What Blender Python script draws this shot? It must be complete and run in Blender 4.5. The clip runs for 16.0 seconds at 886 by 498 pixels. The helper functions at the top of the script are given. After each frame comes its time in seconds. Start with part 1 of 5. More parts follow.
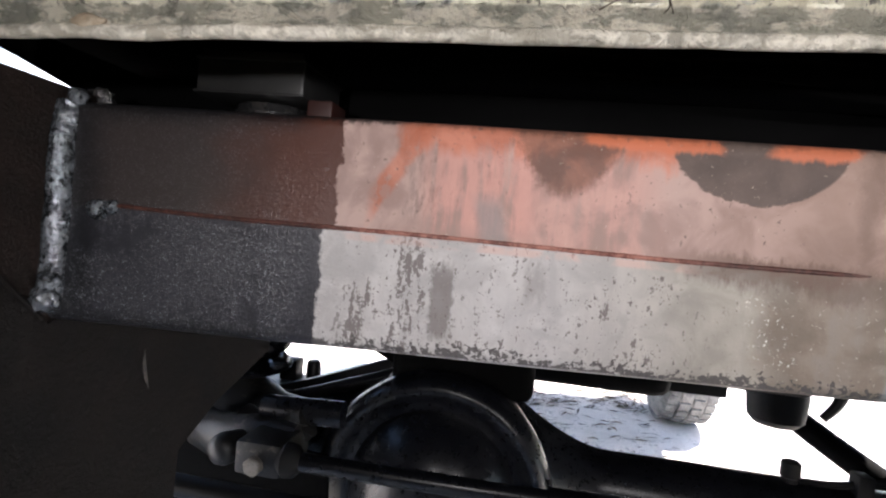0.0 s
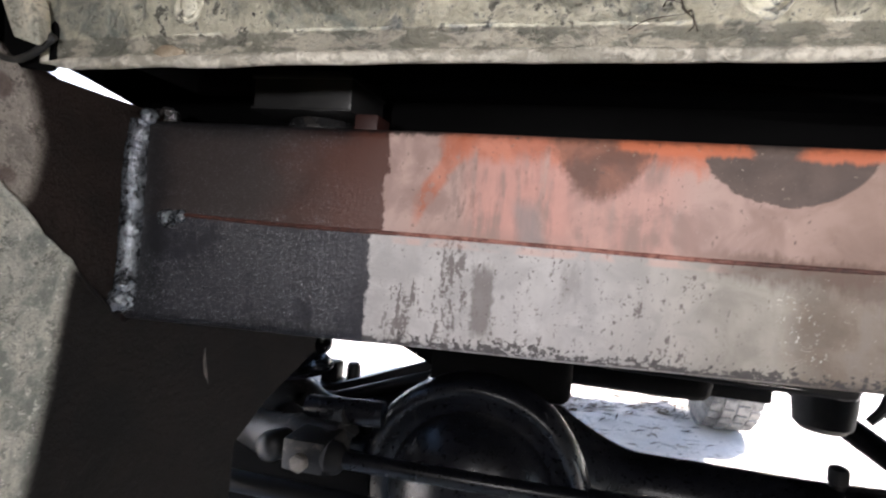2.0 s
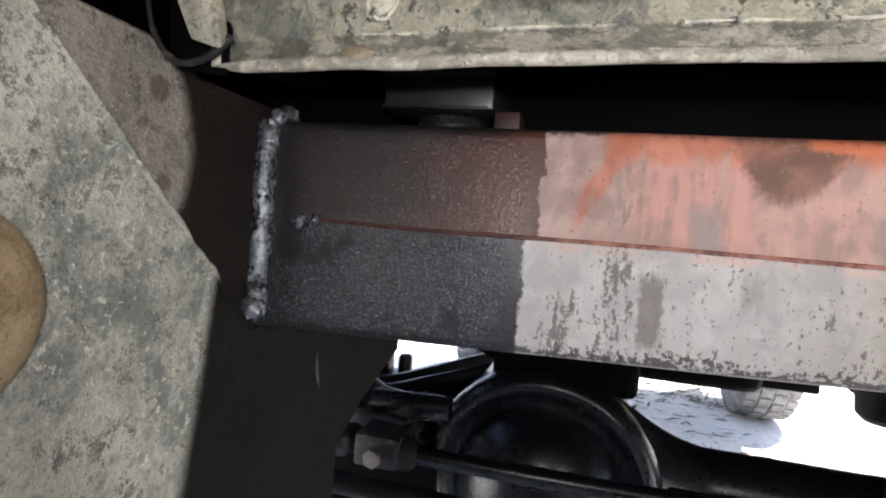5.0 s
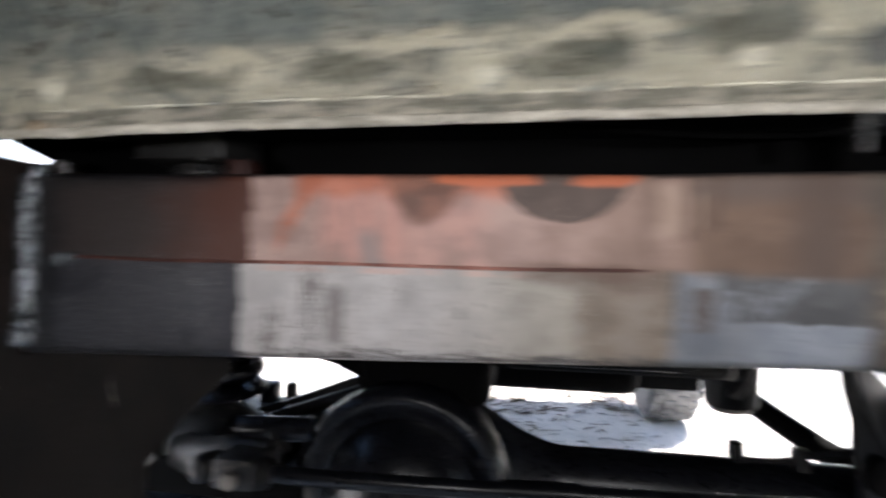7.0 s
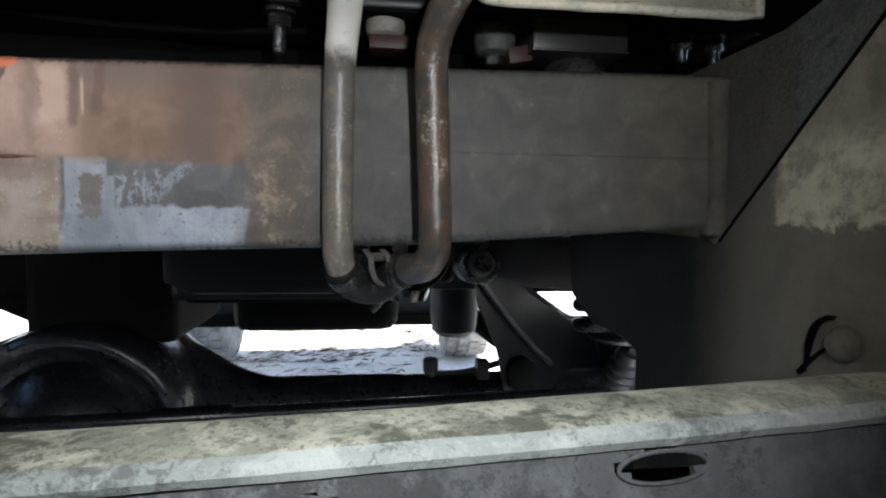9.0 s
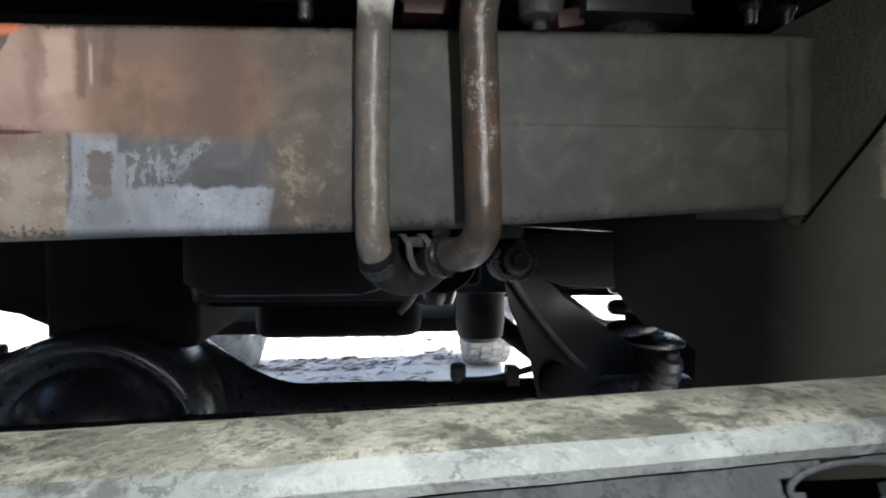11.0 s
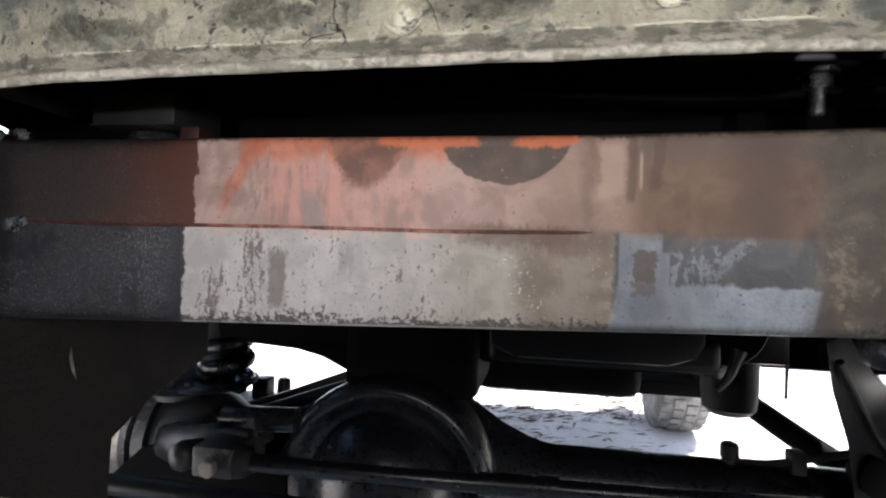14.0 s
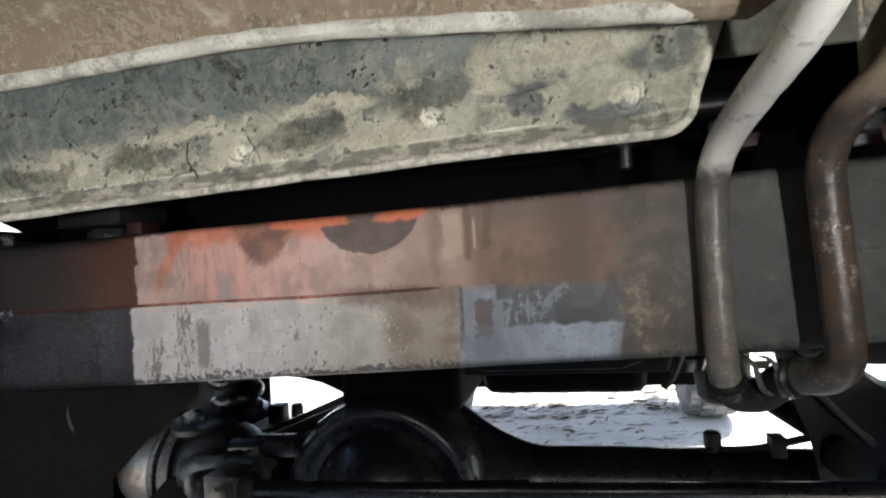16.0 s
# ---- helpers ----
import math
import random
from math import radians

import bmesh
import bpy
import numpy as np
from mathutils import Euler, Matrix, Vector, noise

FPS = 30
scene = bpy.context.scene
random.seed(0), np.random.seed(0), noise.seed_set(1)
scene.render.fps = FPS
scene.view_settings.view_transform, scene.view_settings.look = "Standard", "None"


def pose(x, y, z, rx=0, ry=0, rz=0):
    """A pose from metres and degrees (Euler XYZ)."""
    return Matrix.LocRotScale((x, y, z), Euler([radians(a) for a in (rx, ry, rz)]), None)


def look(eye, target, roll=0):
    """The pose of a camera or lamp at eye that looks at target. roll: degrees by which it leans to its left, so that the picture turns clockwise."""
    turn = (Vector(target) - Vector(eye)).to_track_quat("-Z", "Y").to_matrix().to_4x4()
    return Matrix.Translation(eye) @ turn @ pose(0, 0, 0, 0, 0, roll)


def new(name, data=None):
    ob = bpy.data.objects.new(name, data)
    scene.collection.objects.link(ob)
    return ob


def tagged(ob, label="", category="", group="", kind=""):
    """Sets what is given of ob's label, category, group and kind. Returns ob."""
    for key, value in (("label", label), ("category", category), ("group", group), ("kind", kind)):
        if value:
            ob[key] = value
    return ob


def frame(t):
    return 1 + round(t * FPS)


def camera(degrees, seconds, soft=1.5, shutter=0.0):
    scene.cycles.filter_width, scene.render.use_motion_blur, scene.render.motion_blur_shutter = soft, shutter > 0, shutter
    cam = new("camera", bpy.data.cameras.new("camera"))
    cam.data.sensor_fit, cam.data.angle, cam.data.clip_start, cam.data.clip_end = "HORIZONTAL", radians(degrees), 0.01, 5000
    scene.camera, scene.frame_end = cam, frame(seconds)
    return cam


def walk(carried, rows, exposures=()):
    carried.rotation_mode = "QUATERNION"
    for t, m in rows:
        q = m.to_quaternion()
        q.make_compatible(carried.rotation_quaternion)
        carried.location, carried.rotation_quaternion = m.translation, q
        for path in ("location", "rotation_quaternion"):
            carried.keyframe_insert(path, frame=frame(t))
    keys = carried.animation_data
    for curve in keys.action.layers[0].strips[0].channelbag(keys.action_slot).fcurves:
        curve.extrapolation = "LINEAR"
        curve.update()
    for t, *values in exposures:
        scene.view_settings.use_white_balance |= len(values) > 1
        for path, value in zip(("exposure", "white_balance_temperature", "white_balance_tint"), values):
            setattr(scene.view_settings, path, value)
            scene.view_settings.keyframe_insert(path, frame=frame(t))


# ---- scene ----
# ---------------------------------------------------------------- camera
cam = camera(77.8, 16.0, soft=2.1, shutter=0.6)
PATH = [
    (0, (-0.143, -0.259, 0.903), (-0.474, 1.713, 0.846), 5.4),
    (0.5, (-0.143, -0.27, 0.9), (-0.491, 1.7, 0.878), 5.5),
    (1, (-0.144, -0.274, 0.897), (-0.506, 1.693, 0.888), 5.6),
    (1.5, (-0.142, -0.277, 0.9), (-0.525, 1.686, 0.891), 5.7),
    (2, (-0.143, -0.277, 0.902), (-0.597, 1.67, 0.852), 4.8),
    (2.5, (-0.202, -0.262, 0.915), (-0.694, 1.671, 0.769), 3.5),
    (3, (-0.217, -0.272, 0.909), (-0.71, 1.66, 0.754), 3.7),
    (3.5, (-0.216, -0.275, 0.908), (-0.705, 1.66, 0.777), 4.0),
    (6, (-0.217, -0.282, 0.903), (-0.741, 1.646, 0.818), 4.6),
    (6.5, (-0.217, -0.279, 0.901), (-0.735, 1.652, 0.86), 3.9),
    (7, (-0.071, -0.319, 0.91), (-0.375, 1.657, 0.918), 1.3),
    (7.5, (0.124, -0.34, 0.874), (0.156, 1.66, 0.866), -0.0),
    (8, (0.177, -0.314, 0.877), (0.427, 1.668, 0.787), 1.3),
    (8.5, (0.177, -0.322, 0.865), (0.443, 1.656, 0.732), 1.5),
    (9, (0.183, -0.329, 0.875), (0.426, 1.651, 0.735), 0.8),
    (11.5, (0.163, -0.288, 0.857), (0.335, 1.704, 0.781), 0.2),
    (12, (0.141, -0.29, 0.894), (0.319, 1.699, 1.003), -0.3),
    (12.5, (0.134, -0.29, 0.905), (0.279, 1.7, 1.043), -0.8),
    (13, (0.052, -0.28, 0.899), (-0.007, 1.717, 0.984), 0.6),
    (13.5, (-0.039, -0.295, 0.89), (-0.299, 1.687, 0.958), 2.3),
    (14, (-0.029, -0.307, 0.884), (-0.385, 1.661, 0.925), 1.9),
    (14.5, (0.012, -0.309, 0.893), (-0.463, 1.633, 0.892), -1.2),
    (15, (0.029, -0.319, 0.885), (-0.527, 1.602, 0.862), -3.5),
    (15.5, (0.077, -0.34, 0.906), (-0.468, 1.584, 0.922), -3.9),
    (16, (0.087, -0.351, 0.917), (-0.391, 1.591, 0.972), -3.9),
]
walk(cam, [(t, look(eye, target, roll)) for t, eye, target, roll in PATH], [
    (0.0, 2.3, 6450, 13), (2.0, 2.3, 6450, 13), (3.0, 2.38, 6450, 11), (6.5, 2.36, 6450, 11), (7.0, 1.98, 6350, 11), (7.5, 1.8, 6200, 9),
    (8.0, 2.2, 6150, 7), (9.0, 2.37, 6150, 6), (11.5, 2.42, 6350, 8), (12.5, 2.46, 6550, 10), (13.0, 2.4, 6500, 11), (13.5, 2.12, 6450, 11),
    (14.0, 2.05, 6450, 11), (15.0, 1.95, 6400, 9), (16.0, 2.0, 6400, 7)])

# ---------------------------------------------------------------- light
world = bpy.data.worlds.new("sky")
scene.world = world
world.use_nodes = True
wt = world.node_tree
sky = wt.nodes.new("ShaderNodeTexSky")
sky.sky_type, sky.sun_disc = "NISHITA", False
sky.sun_elevation, sky.sun_rotation = radians(58), radians(45)
wt.nodes["Background"].inputs[1].default_value = 0.15
wt.links.new(sky.outputs[0], wt.nodes["Background"].inputs[0])


def lamp(name, kind, energy, colour, m, **values):
    data = bpy.data.lights.new(name, kind)
    data.energy, data.color = energy, colour
    for key, value in values.items():
        if key == "size":
            data.shadow_soft_size = value
        elif key == "angle":
            data.angle = value
        elif key == "spot":
            data.spot_size, data.spot_blend = value
    ob = new(name, data)
    ob.matrix_world = m
    return ob


SUN_WAY = Vector((math.cos(radians(58)) * 0.707, math.cos(radians(58)) * 0.707, math.sin(radians(58))))
lamp("sun", "SUN", 5.0, (1.0, 0.95, 0.87), look(SUN_WAY * 10, (0, 0, 0)), angle=radians(0.5))
# torch under the bumper: two fixed lamps stand in for one moving light
lamp("torch", "SPOT", 0.64, (1.0, 0.972, 0.965), look((0.226, -0.340, 0.935), (0.125, 0.0, 0.925)), size=0.005, spot=(radians(128), 1.0))
lamp("torch_second", "SPOT", 0.66, (1.0, 0.972, 0.965), look((-0.190, -0.345, 0.918), (-0.215, 0.0, 0.93)), size=0.005, spot=(radians(122), 1.0))
# extra fill lamp, added to brighten the middle of the bumper panel
lamp("panel_fill", "SPOT", 0.27, (1.0, 0.972, 0.965), look((0.035, -0.315, 0.945), (0.0, -0.08, 1.018)), size=0.005, spot=(radians(84), 1.0))


# ---------------------------------------------------------------- node helpers
class V:
    """A number in a node tree, with the usual arithmetic."""

    def __init__(self, mt, sock):
        self.mt, self.sock = mt, sock

    def op(self, kind, other=None, third=None):
        return self.mt.math(kind, self, other, third)

    def __add__(self, o):
        return self.op("ADD", o)

    def __sub__(self, o):
        return self.op("SUBTRACT", o)

    def __mul__(self, o):
        return self.op("MULTIPLY", o)

    def __radd__(self, o):
        return self.op("ADD", o)

    def __rmul__(self, o):
        return self.op("MULTIPLY", o)

    def __rsub__(self, o):
        return self.mt.math("SUBTRACT", o, self)

    def abs(self):
        return self.op("ABSOLUTE")

    def ramp(self, lo, hi):
        """0 below lo, 1 above hi (lo > hi turns it round)."""
        n = self.mt.nt.nodes.new("ShaderNodeMapRange")
        n.interpolation_type, n.clamp = "SMOOTHSTEP", True
        turn = lo > hi
        self.mt.put(n.inputs[0], self)
        n.inputs[1].default_value, n.inputs[2].default_value = (hi, lo) if turn else (lo, hi)
        n.inputs[3].default_value, n.inputs[4].default_value = (1, 0) if turn else (0, 1)
        return V(self.mt, n.outputs[0])

    def between(self, lo, hi, soft):
        return self.ramp(lo - soft, lo + soft) * self.ramp(hi + soft, hi - soft)


class Mat:
    def __init__(self, name, coords="Object"):
        self.m = bpy.data.materials.new(name)
        self.m.use_nodes = True
        self.nt = self.m.node_tree
        self.bsdf = self.nt.nodes["Principled BSDF"]
        self.co = self.nt.nodes.new("ShaderNodeTexCoord").outputs[coords]
        sep = self.nt.nodes.new("ShaderNodeSeparateXYZ")
        self.nt.links.new(self.co, sep.inputs[0])
        self.x, self.y, self.z = (V(self, s) for s in sep.outputs)

    def put(self, sock, value):
        if isinstance(value, V):
            self.nt.links.new(value.sock, sock)
        elif isinstance(value, tuple):
            sock.default_value = (*value, 1)
        elif isinstance(value, bpy.types.NodeSocket):
            self.nt.links.new(value, sock)
        else:
            sock.default_value = value

    def math(self, kind, a, b=None, c=None):
        n = self.nt.nodes.new("ShaderNodeMath")
        n.operation = kind
        for sock, value in zip(n.inputs, (a, b, c)):
            if value is not None:
                self.put(sock, value)
        return V(self, n.outputs[0])

    def vec(self, sx, sy, sz):
        n = self.nt.nodes.new("ShaderNodeMapping")
        n.inputs["Scale"].default_value = (sx, sy, sz)
        self.nt.links.new(self.co, n.inputs[0])
        return n.outputs[0]

    def noise(self, scale, detail=5.0, rough=0.6, vec=None, warp=0.0):
        n = self.nt.nodes.new("ShaderNodeTexNoise")
        n.inputs["Scale"].default_value, n.inputs["Detail"].default_value = scale, detail
        n.inputs["Roughness"].default_value, n.inputs["Distortion"].default_value = rough, warp
        self.nt.links.new(vec or self.co, n.inputs["Vector"])
        return V(self, n.outputs["Fac"])

    def cells(self, scale, vec=None):
        n = self.nt.nodes.new("ShaderNodeTexVoronoi")
        n.inputs["Scale"].default_value = scale
        self.nt.links.new(vec or self.co, n.inputs["Vector"])
        return V(self, n.outputs["Distance"])

    def mix(self, fac, a, b):
        n = self.nt.nodes.new("ShaderNodeMix")
        n.data_type = "RGBA"
        self.put(n.inputs[0], fac)
        self.put(n.inputs[6], a)
        self.put(n.inputs[7], b)
        return n.outputs[2]

    def random(self):
        n = self.nt.nodes.new("ShaderNodeObjectInfo")
        return V(self, n.outputs["Random"])

    def island(self):
        n = self.nt.nodes.new("ShaderNodeNewGeometry")
        return V(self, n.outputs["Random Per Island"])

    def done(self, colour, rough=0.6, metal=0.0, bump=None, strength=0.5, depth=0.002, spec=0.5, normal2=None):
        self.put(self.bsdf.inputs["Base Color"], colour)
        self.put(self.bsdf.inputs["Roughness"], rough)
        self.put(self.bsdf.inputs["Metallic"], metal)
        self.put(self.bsdf.inputs["Specular IOR Level"], spec)
        if bump is not None:
            n = self.nt.nodes.new("ShaderNodeBump")
            n.inputs["Strength"].default_value, n.inputs["Distance"].default_value = strength, depth
            self.put(n.inputs["Height"], bump)
            self.nt.links.new(n.outputs[0], self.bsdf.inputs["Normal"])
        return self.m


# ---------------------------------------------------------------- materials
def beam_paint():
    m = Mat("patched_primer")
    jag = (m.noise(55, 6, 0.75) - 0.5) * 0.022 + (m.noise(320, 3, 0.7) - 0.5) * 0.008
    x, z = m.x + jag * 0.55, m.z + jag * 0.3
    wide, soft, fine = m.noise(22, 5), m.noise(48, 4, 0.55, warp=0.6), m.noise(420, 4, 0.7)
    drip = m.noise(1.0, 5, 0.65, m.vec(110, 30, 14))
    streak = m.noise(1.0, 4, 0.6, m.vec(60, 20, 9))
    fleck, crumb, grit = m.noise(190, 5, 0.7), m.noise(430, 4, 0.62), m.noise(1000, 2, 0.6)
    run = m.noise(1.0, 5, 0.7, m.vec(260, 40, 85))
    chips = (crumb * 0.5 + run * 0.5).ramp(0.585, 0.60)
    pale_bits = (grit * 0.45 + crumb * 0.55).ramp(0.615, 0.635)

    # upper half, from the weld to the pipes
    wet_top = m.mix((m.x + (soft - 0.5) * 0.05).ramp(-0.325, -0.255) * 0.85, (0.043, 0.034, 0.033), (0.102, 0.036, 0.024))
    beige = m.mix(soft.ramp(0.36, 0.64), (0.37, 0.250, 0.218), (0.53, 0.375, 0.332))
    beige = m.mix(m.x.ramp(-0.10, 0.0) * 0.6, beige, (0.285, 0.190, 0.140))
    worn = (run * 0.45 + soft * 0.3 + streak * 0.25).ramp(0.485, 0.545) * m.x.between(-0.206, -0.158, 0.010) * m.z.between(0.909, 0.943, 0.006)
    up = m.mix(worn * 0.75, beige, (0.25, 0.175, 0.155))
    pink = (drip * 0.7 + soft * 0.3).ramp(0.38, 0.53) * m.x.between(-0.196, -0.142, 0.010) * m.z.ramp(0.892, 0.912)
    halo = (drip * 0.5 + soft * 0.5).ramp(0.39, 0.55) * m.x.between(-0.165, -0.094, 0.012)
    up = m.mix((pink.op("MAXIMUM", halo * 0.6)) * 0.72, up, m.mix(drip.ramp(0.4, 0.6), (0.60, 0.285, 0.235), (0.70, 0.36, 0.305)))
    ashen = (m.x + (z - 0.90) * 0.25 + 0.1625).abs().ramp(0.009, 0.003) * m.z.ramp(0.926, 0.916)
    up = m.mix(ashen * 0.7, up, (0.30, 0.265, 0.26))
    orange = m.mix(soft.ramp(0.35, 0.65), (0.46, 0.135, 0.070), (0.64, 0.235, 0.145))
    ragged = (fleck * 0.4 + drip * 0.35 + soft * 0.25).ramp(0.42, 0.54)
    bow = ((z - 0.9195) - (x + 0.221) * 1.55).abs()
    swoosh = bow.ramp(0.0125, 0.0055) * ragged.ramp(-0.5, 0.7) * m.x.between(-0.224, -0.196, 0.004)
    lid = (z + (drip - 0.5) * 0.026 + (soft - 0.5) * 0.012).ramp(0.9385, 0.9485) * x.between(-0.212, -0.068, 0.004)
    up = m.mix(swoosh * 0.75, up, orange)
    up = m.mix(lid * 0.85, up, orange)
    e1 = ((x + jag * 0.3 + (wide - 0.5) * 0.012 + 0.133) * 41.0).op("POWER", 2.0) + ((z - 0.957) * 31.0).op("POWER", 2.0)
    rust_lo, rust_hi = m.mix(soft.ramp(0.35, 0.65), (0.15, 0.078, 0.058), (0.23, 0.11, 0.078)), (0.42, 0.165, 0.105)
    up = m.mix((e1 + (soft - 0.5) * 0.5 + (drip - 0.5) * 0.4).ramp(1.18, 0.72) * 0.9, up, m.mix(((drip * 0.35 + soft * 0.65) - (m.x + 0.133) * 2.0).ramp(0.46, 0.68) * 0.35, rust_lo, rust_hi))
    e2 = ((m.x + jag * 0.3 + 0.051) * 26.7).op("POWER", 2.0) + ((m.z + jag * 0.4 - 0.958) * 33.0).op("POWER", 2.0)
    up = m.mix(e2.ramp(1.04, 0.96), up, m.mix(soft.ramp(0.3, 0.7), (0.098, 0.072, 0.062), (0.145, 0.104, 0.088)))
    cap = (m.z + (drip - 0.5) * 0.010 + (soft - 0.5) * 0.008).ramp(0.9470, 0.9500)
    capped = x.between(-0.125, -0.067, 0.003).op("MAXIMUM", (x - (m.z - 0.95) * 0.8).between(-0.047, -0.013, 0.003))
    up = m.mix(cap * capped * 0.9, up, (0.60, 0.175, 0.085))
    dark_chips = chips * m.x.between(-0.235, -0.01, 0.01) * (soft * 0.5 + wide * 0.5).ramp(0.43, 0.56)
    up = m.mix(dark_chips * 0.8, up, (0.145, 0.105, 0.095))
    up = m.mix(pale_bits * 0.7 * m.x.between(-0.24, 0.03, 0.01) * wide.ramp(0.40, 0.60), up, (0.60, 0.49, 0.41))
    # right of the dark half moons: brown runs over a tan ground
    tan_top = m.mix(soft.ramp(0.35, 0.65), (0.160, 0.098, 0.067), (0.225, 0.145, 0.103))
    tan_top = m.mix((m.z + (wide - 0.5) * 0.03).ramp(0.934, 0.946) * 0.75, tan_top, (0.15, 0.115, 0.10))
    tan_top = m.mix(m.x.between(0.070, 0.097, 0.012) * 0.85, tan_top, (0.115, 0.078, 0.062))
    up = m.mix((m.x + (soft - 0.5) * 0.02).ramp(0.010, 0.026), up, tan_top)
    down = (soft - 0.5) * 0.016
    runs = (m.x + jag * 0.5 + (soft - 0.5) * 0.012).between(-0.0085, -0.001, 0.0045) * 0.7
    runs = runs.op("MAXIMUM", (m.x + jag * 0.3).between(0.0150, 0.0200, 0.0012) * (m.z + down).ramp(0.916, 0.920))
    runs = runs.op("MAXIMUM", (m.x + jag * 0.3 - (m.z - 0.92) * 0.12).between(0.0255, 0.0310, 0.0012) * (m.z + down).ramp(0.922, 0.927))
    runs = runs.op("MAXIMUM", (m.x + (wide - 0.5) * 0.05).between(-0.034, -0.004, 0.012) * m.z.ramp(0.932, 0.906) * 0.45)
    up = m.mix(runs * 0.72, up, (0.125, 0.078, 0.058))
    up = m.mix(m.x.between(0.0212, 0.0228, 0.0006) * m.z.between(0.926, 0.945, 0.003) * 0.6, up, (0.55, 0.42, 0.33))
    up = m.mix((m.x + jag * 0.4).between(0.0004, 0.0128, 0.0012) * (z + down * 0.4).between(0.9215, 0.9500, 0.0016) * 0.6, up, (0.47, 0.345, 0.27))
    up = m.mix((x + jag * 0.3).ramp(-0.2405, -0.2425), up, wet_top)
    # lower half
    blue = m.mix(wide.ramp(0.35, 0.65), (0.030, 0.030, 0.038), (0.045, 0.045, 0.055))
    grey = m.mix(soft.ramp(0.34, 0.66), (0.44, 0.425, 0.42), (0.60, 0.58, 0.57))
    grey = m.mix(m.x.ramp(-0.15, -0.05) * 0.75, grey, m.mix(soft.ramp(0.35, 0.65), (0.27, 0.245, 0.195), (0.40, 0.365, 0.295)))
    sandy = (m.x + (wide - 0.5) * 0.05 + (soft - 0.5) * 0.02).between(-0.042, 0.012, 0.009)
    grey = m.mix(sandy * 0.85, grey, m.mix(soft.ramp(0.35, 0.65), (0.185, 0.142, 0.108), (0.27, 0.214, 0.168)))
    grey = m.mix((streak * 0.6 + soft * 0.4).ramp(0.50, 0.64) * 0.35, grey, (0.30, 0.28, 0.265))
    cols = m.x.between(-0.209, -0.193, 0.004).op("MAXIMUM", m.x.between(-0.237, -0.222, 0.004) * m.z.ramp(0.880, 0.865))
    scab = (run * 0.5 + crumb * 0.3 + soft * 0.2 + cols * 0.055).ramp(0.555, 0.569) * m.x.between(-0.240, -0.060, 0.01)
    slick = (m.x + (fleck - 0.5) * 0.010).between(-0.1905, -0.1800, 0.0012) * (z + (run - 0.5) * 0.02).between(0.852, 0.887, 0.004)
    slick = slick.op("MAXIMUM", (m.x + (fleck - 0.5) * 0.008).between(-0.146, -0.137, 0.0015) * (z + (run - 0.5) * 0.03).between(0.876, 0.890, 0.005) * 0.5)
    low = m.mix(scab.op("MAXIMUM", slick * 0.85) * 0.85, grey, (0.155, 0.132, 0.125))
    low = m.mix(pale_bits * (0.25 + sandy * 0.6), low, (0.68, 0.64, 0.56))
    flaked = (grit * 0.25 + crumb * 0.45 + fleck * 0.30).ramp(0.560, 0.575) * (m.x + (z - 0.87) * 0.4).between(-0.047, -0.032, 0.004) * m.z.between(0.855, 0.888, 0.006)
    low = m.mix(flaked * 0.9, low, (0.80, 0.78, 0.72))
    sole = m.z - m.x * 0.030 - 0.8475
    foot = (sole - (crumb - 0.5) * 0.022 - (fleck - 0.5) * 0.026 - (soft - 0.5) * 0.012).ramp(0.0048, 0.0040) * sole.ramp(0.0010, 0.0018)
    low = m.mix(foot * 0.9, low, (0.075, 0.068, 0.068))
    slate = m.mix(soft.ramp(0.35, 0.65), (0.072, 0.074, 0.080), (0.115, 0.118, 0.125))
    low = m.mix((m.x + jag * 0.5).ramp(0.0075, 0.0105), low, slate)
    low = m.mix(x.ramp(-0.2465, -0.2485), low, blue)
    # remains of pale blue-grey paint, the torch's sheen mixed into its colour
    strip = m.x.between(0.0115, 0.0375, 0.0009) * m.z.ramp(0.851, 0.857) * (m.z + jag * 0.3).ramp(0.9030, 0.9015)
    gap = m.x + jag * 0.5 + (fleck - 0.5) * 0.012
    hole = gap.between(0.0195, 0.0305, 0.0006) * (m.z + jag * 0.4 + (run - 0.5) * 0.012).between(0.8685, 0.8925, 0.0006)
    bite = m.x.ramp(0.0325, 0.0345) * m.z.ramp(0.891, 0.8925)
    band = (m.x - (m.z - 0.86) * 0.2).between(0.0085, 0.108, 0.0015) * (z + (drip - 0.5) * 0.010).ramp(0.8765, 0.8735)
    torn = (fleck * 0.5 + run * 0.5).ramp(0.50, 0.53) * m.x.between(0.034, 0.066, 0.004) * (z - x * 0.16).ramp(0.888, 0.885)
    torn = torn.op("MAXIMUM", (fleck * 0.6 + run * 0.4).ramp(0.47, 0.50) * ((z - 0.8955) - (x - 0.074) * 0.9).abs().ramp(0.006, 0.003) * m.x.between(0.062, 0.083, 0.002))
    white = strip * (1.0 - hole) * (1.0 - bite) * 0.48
    # band gets paler to the right, a highlight put into the colour
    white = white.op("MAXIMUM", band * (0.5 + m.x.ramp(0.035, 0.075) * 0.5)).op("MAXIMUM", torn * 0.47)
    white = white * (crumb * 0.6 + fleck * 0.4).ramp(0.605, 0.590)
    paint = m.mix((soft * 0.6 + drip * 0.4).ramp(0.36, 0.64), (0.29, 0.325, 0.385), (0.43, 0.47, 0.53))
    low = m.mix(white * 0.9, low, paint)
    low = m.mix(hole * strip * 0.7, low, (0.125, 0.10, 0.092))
    meet = m.x.ramp(-0.035, 0.03)
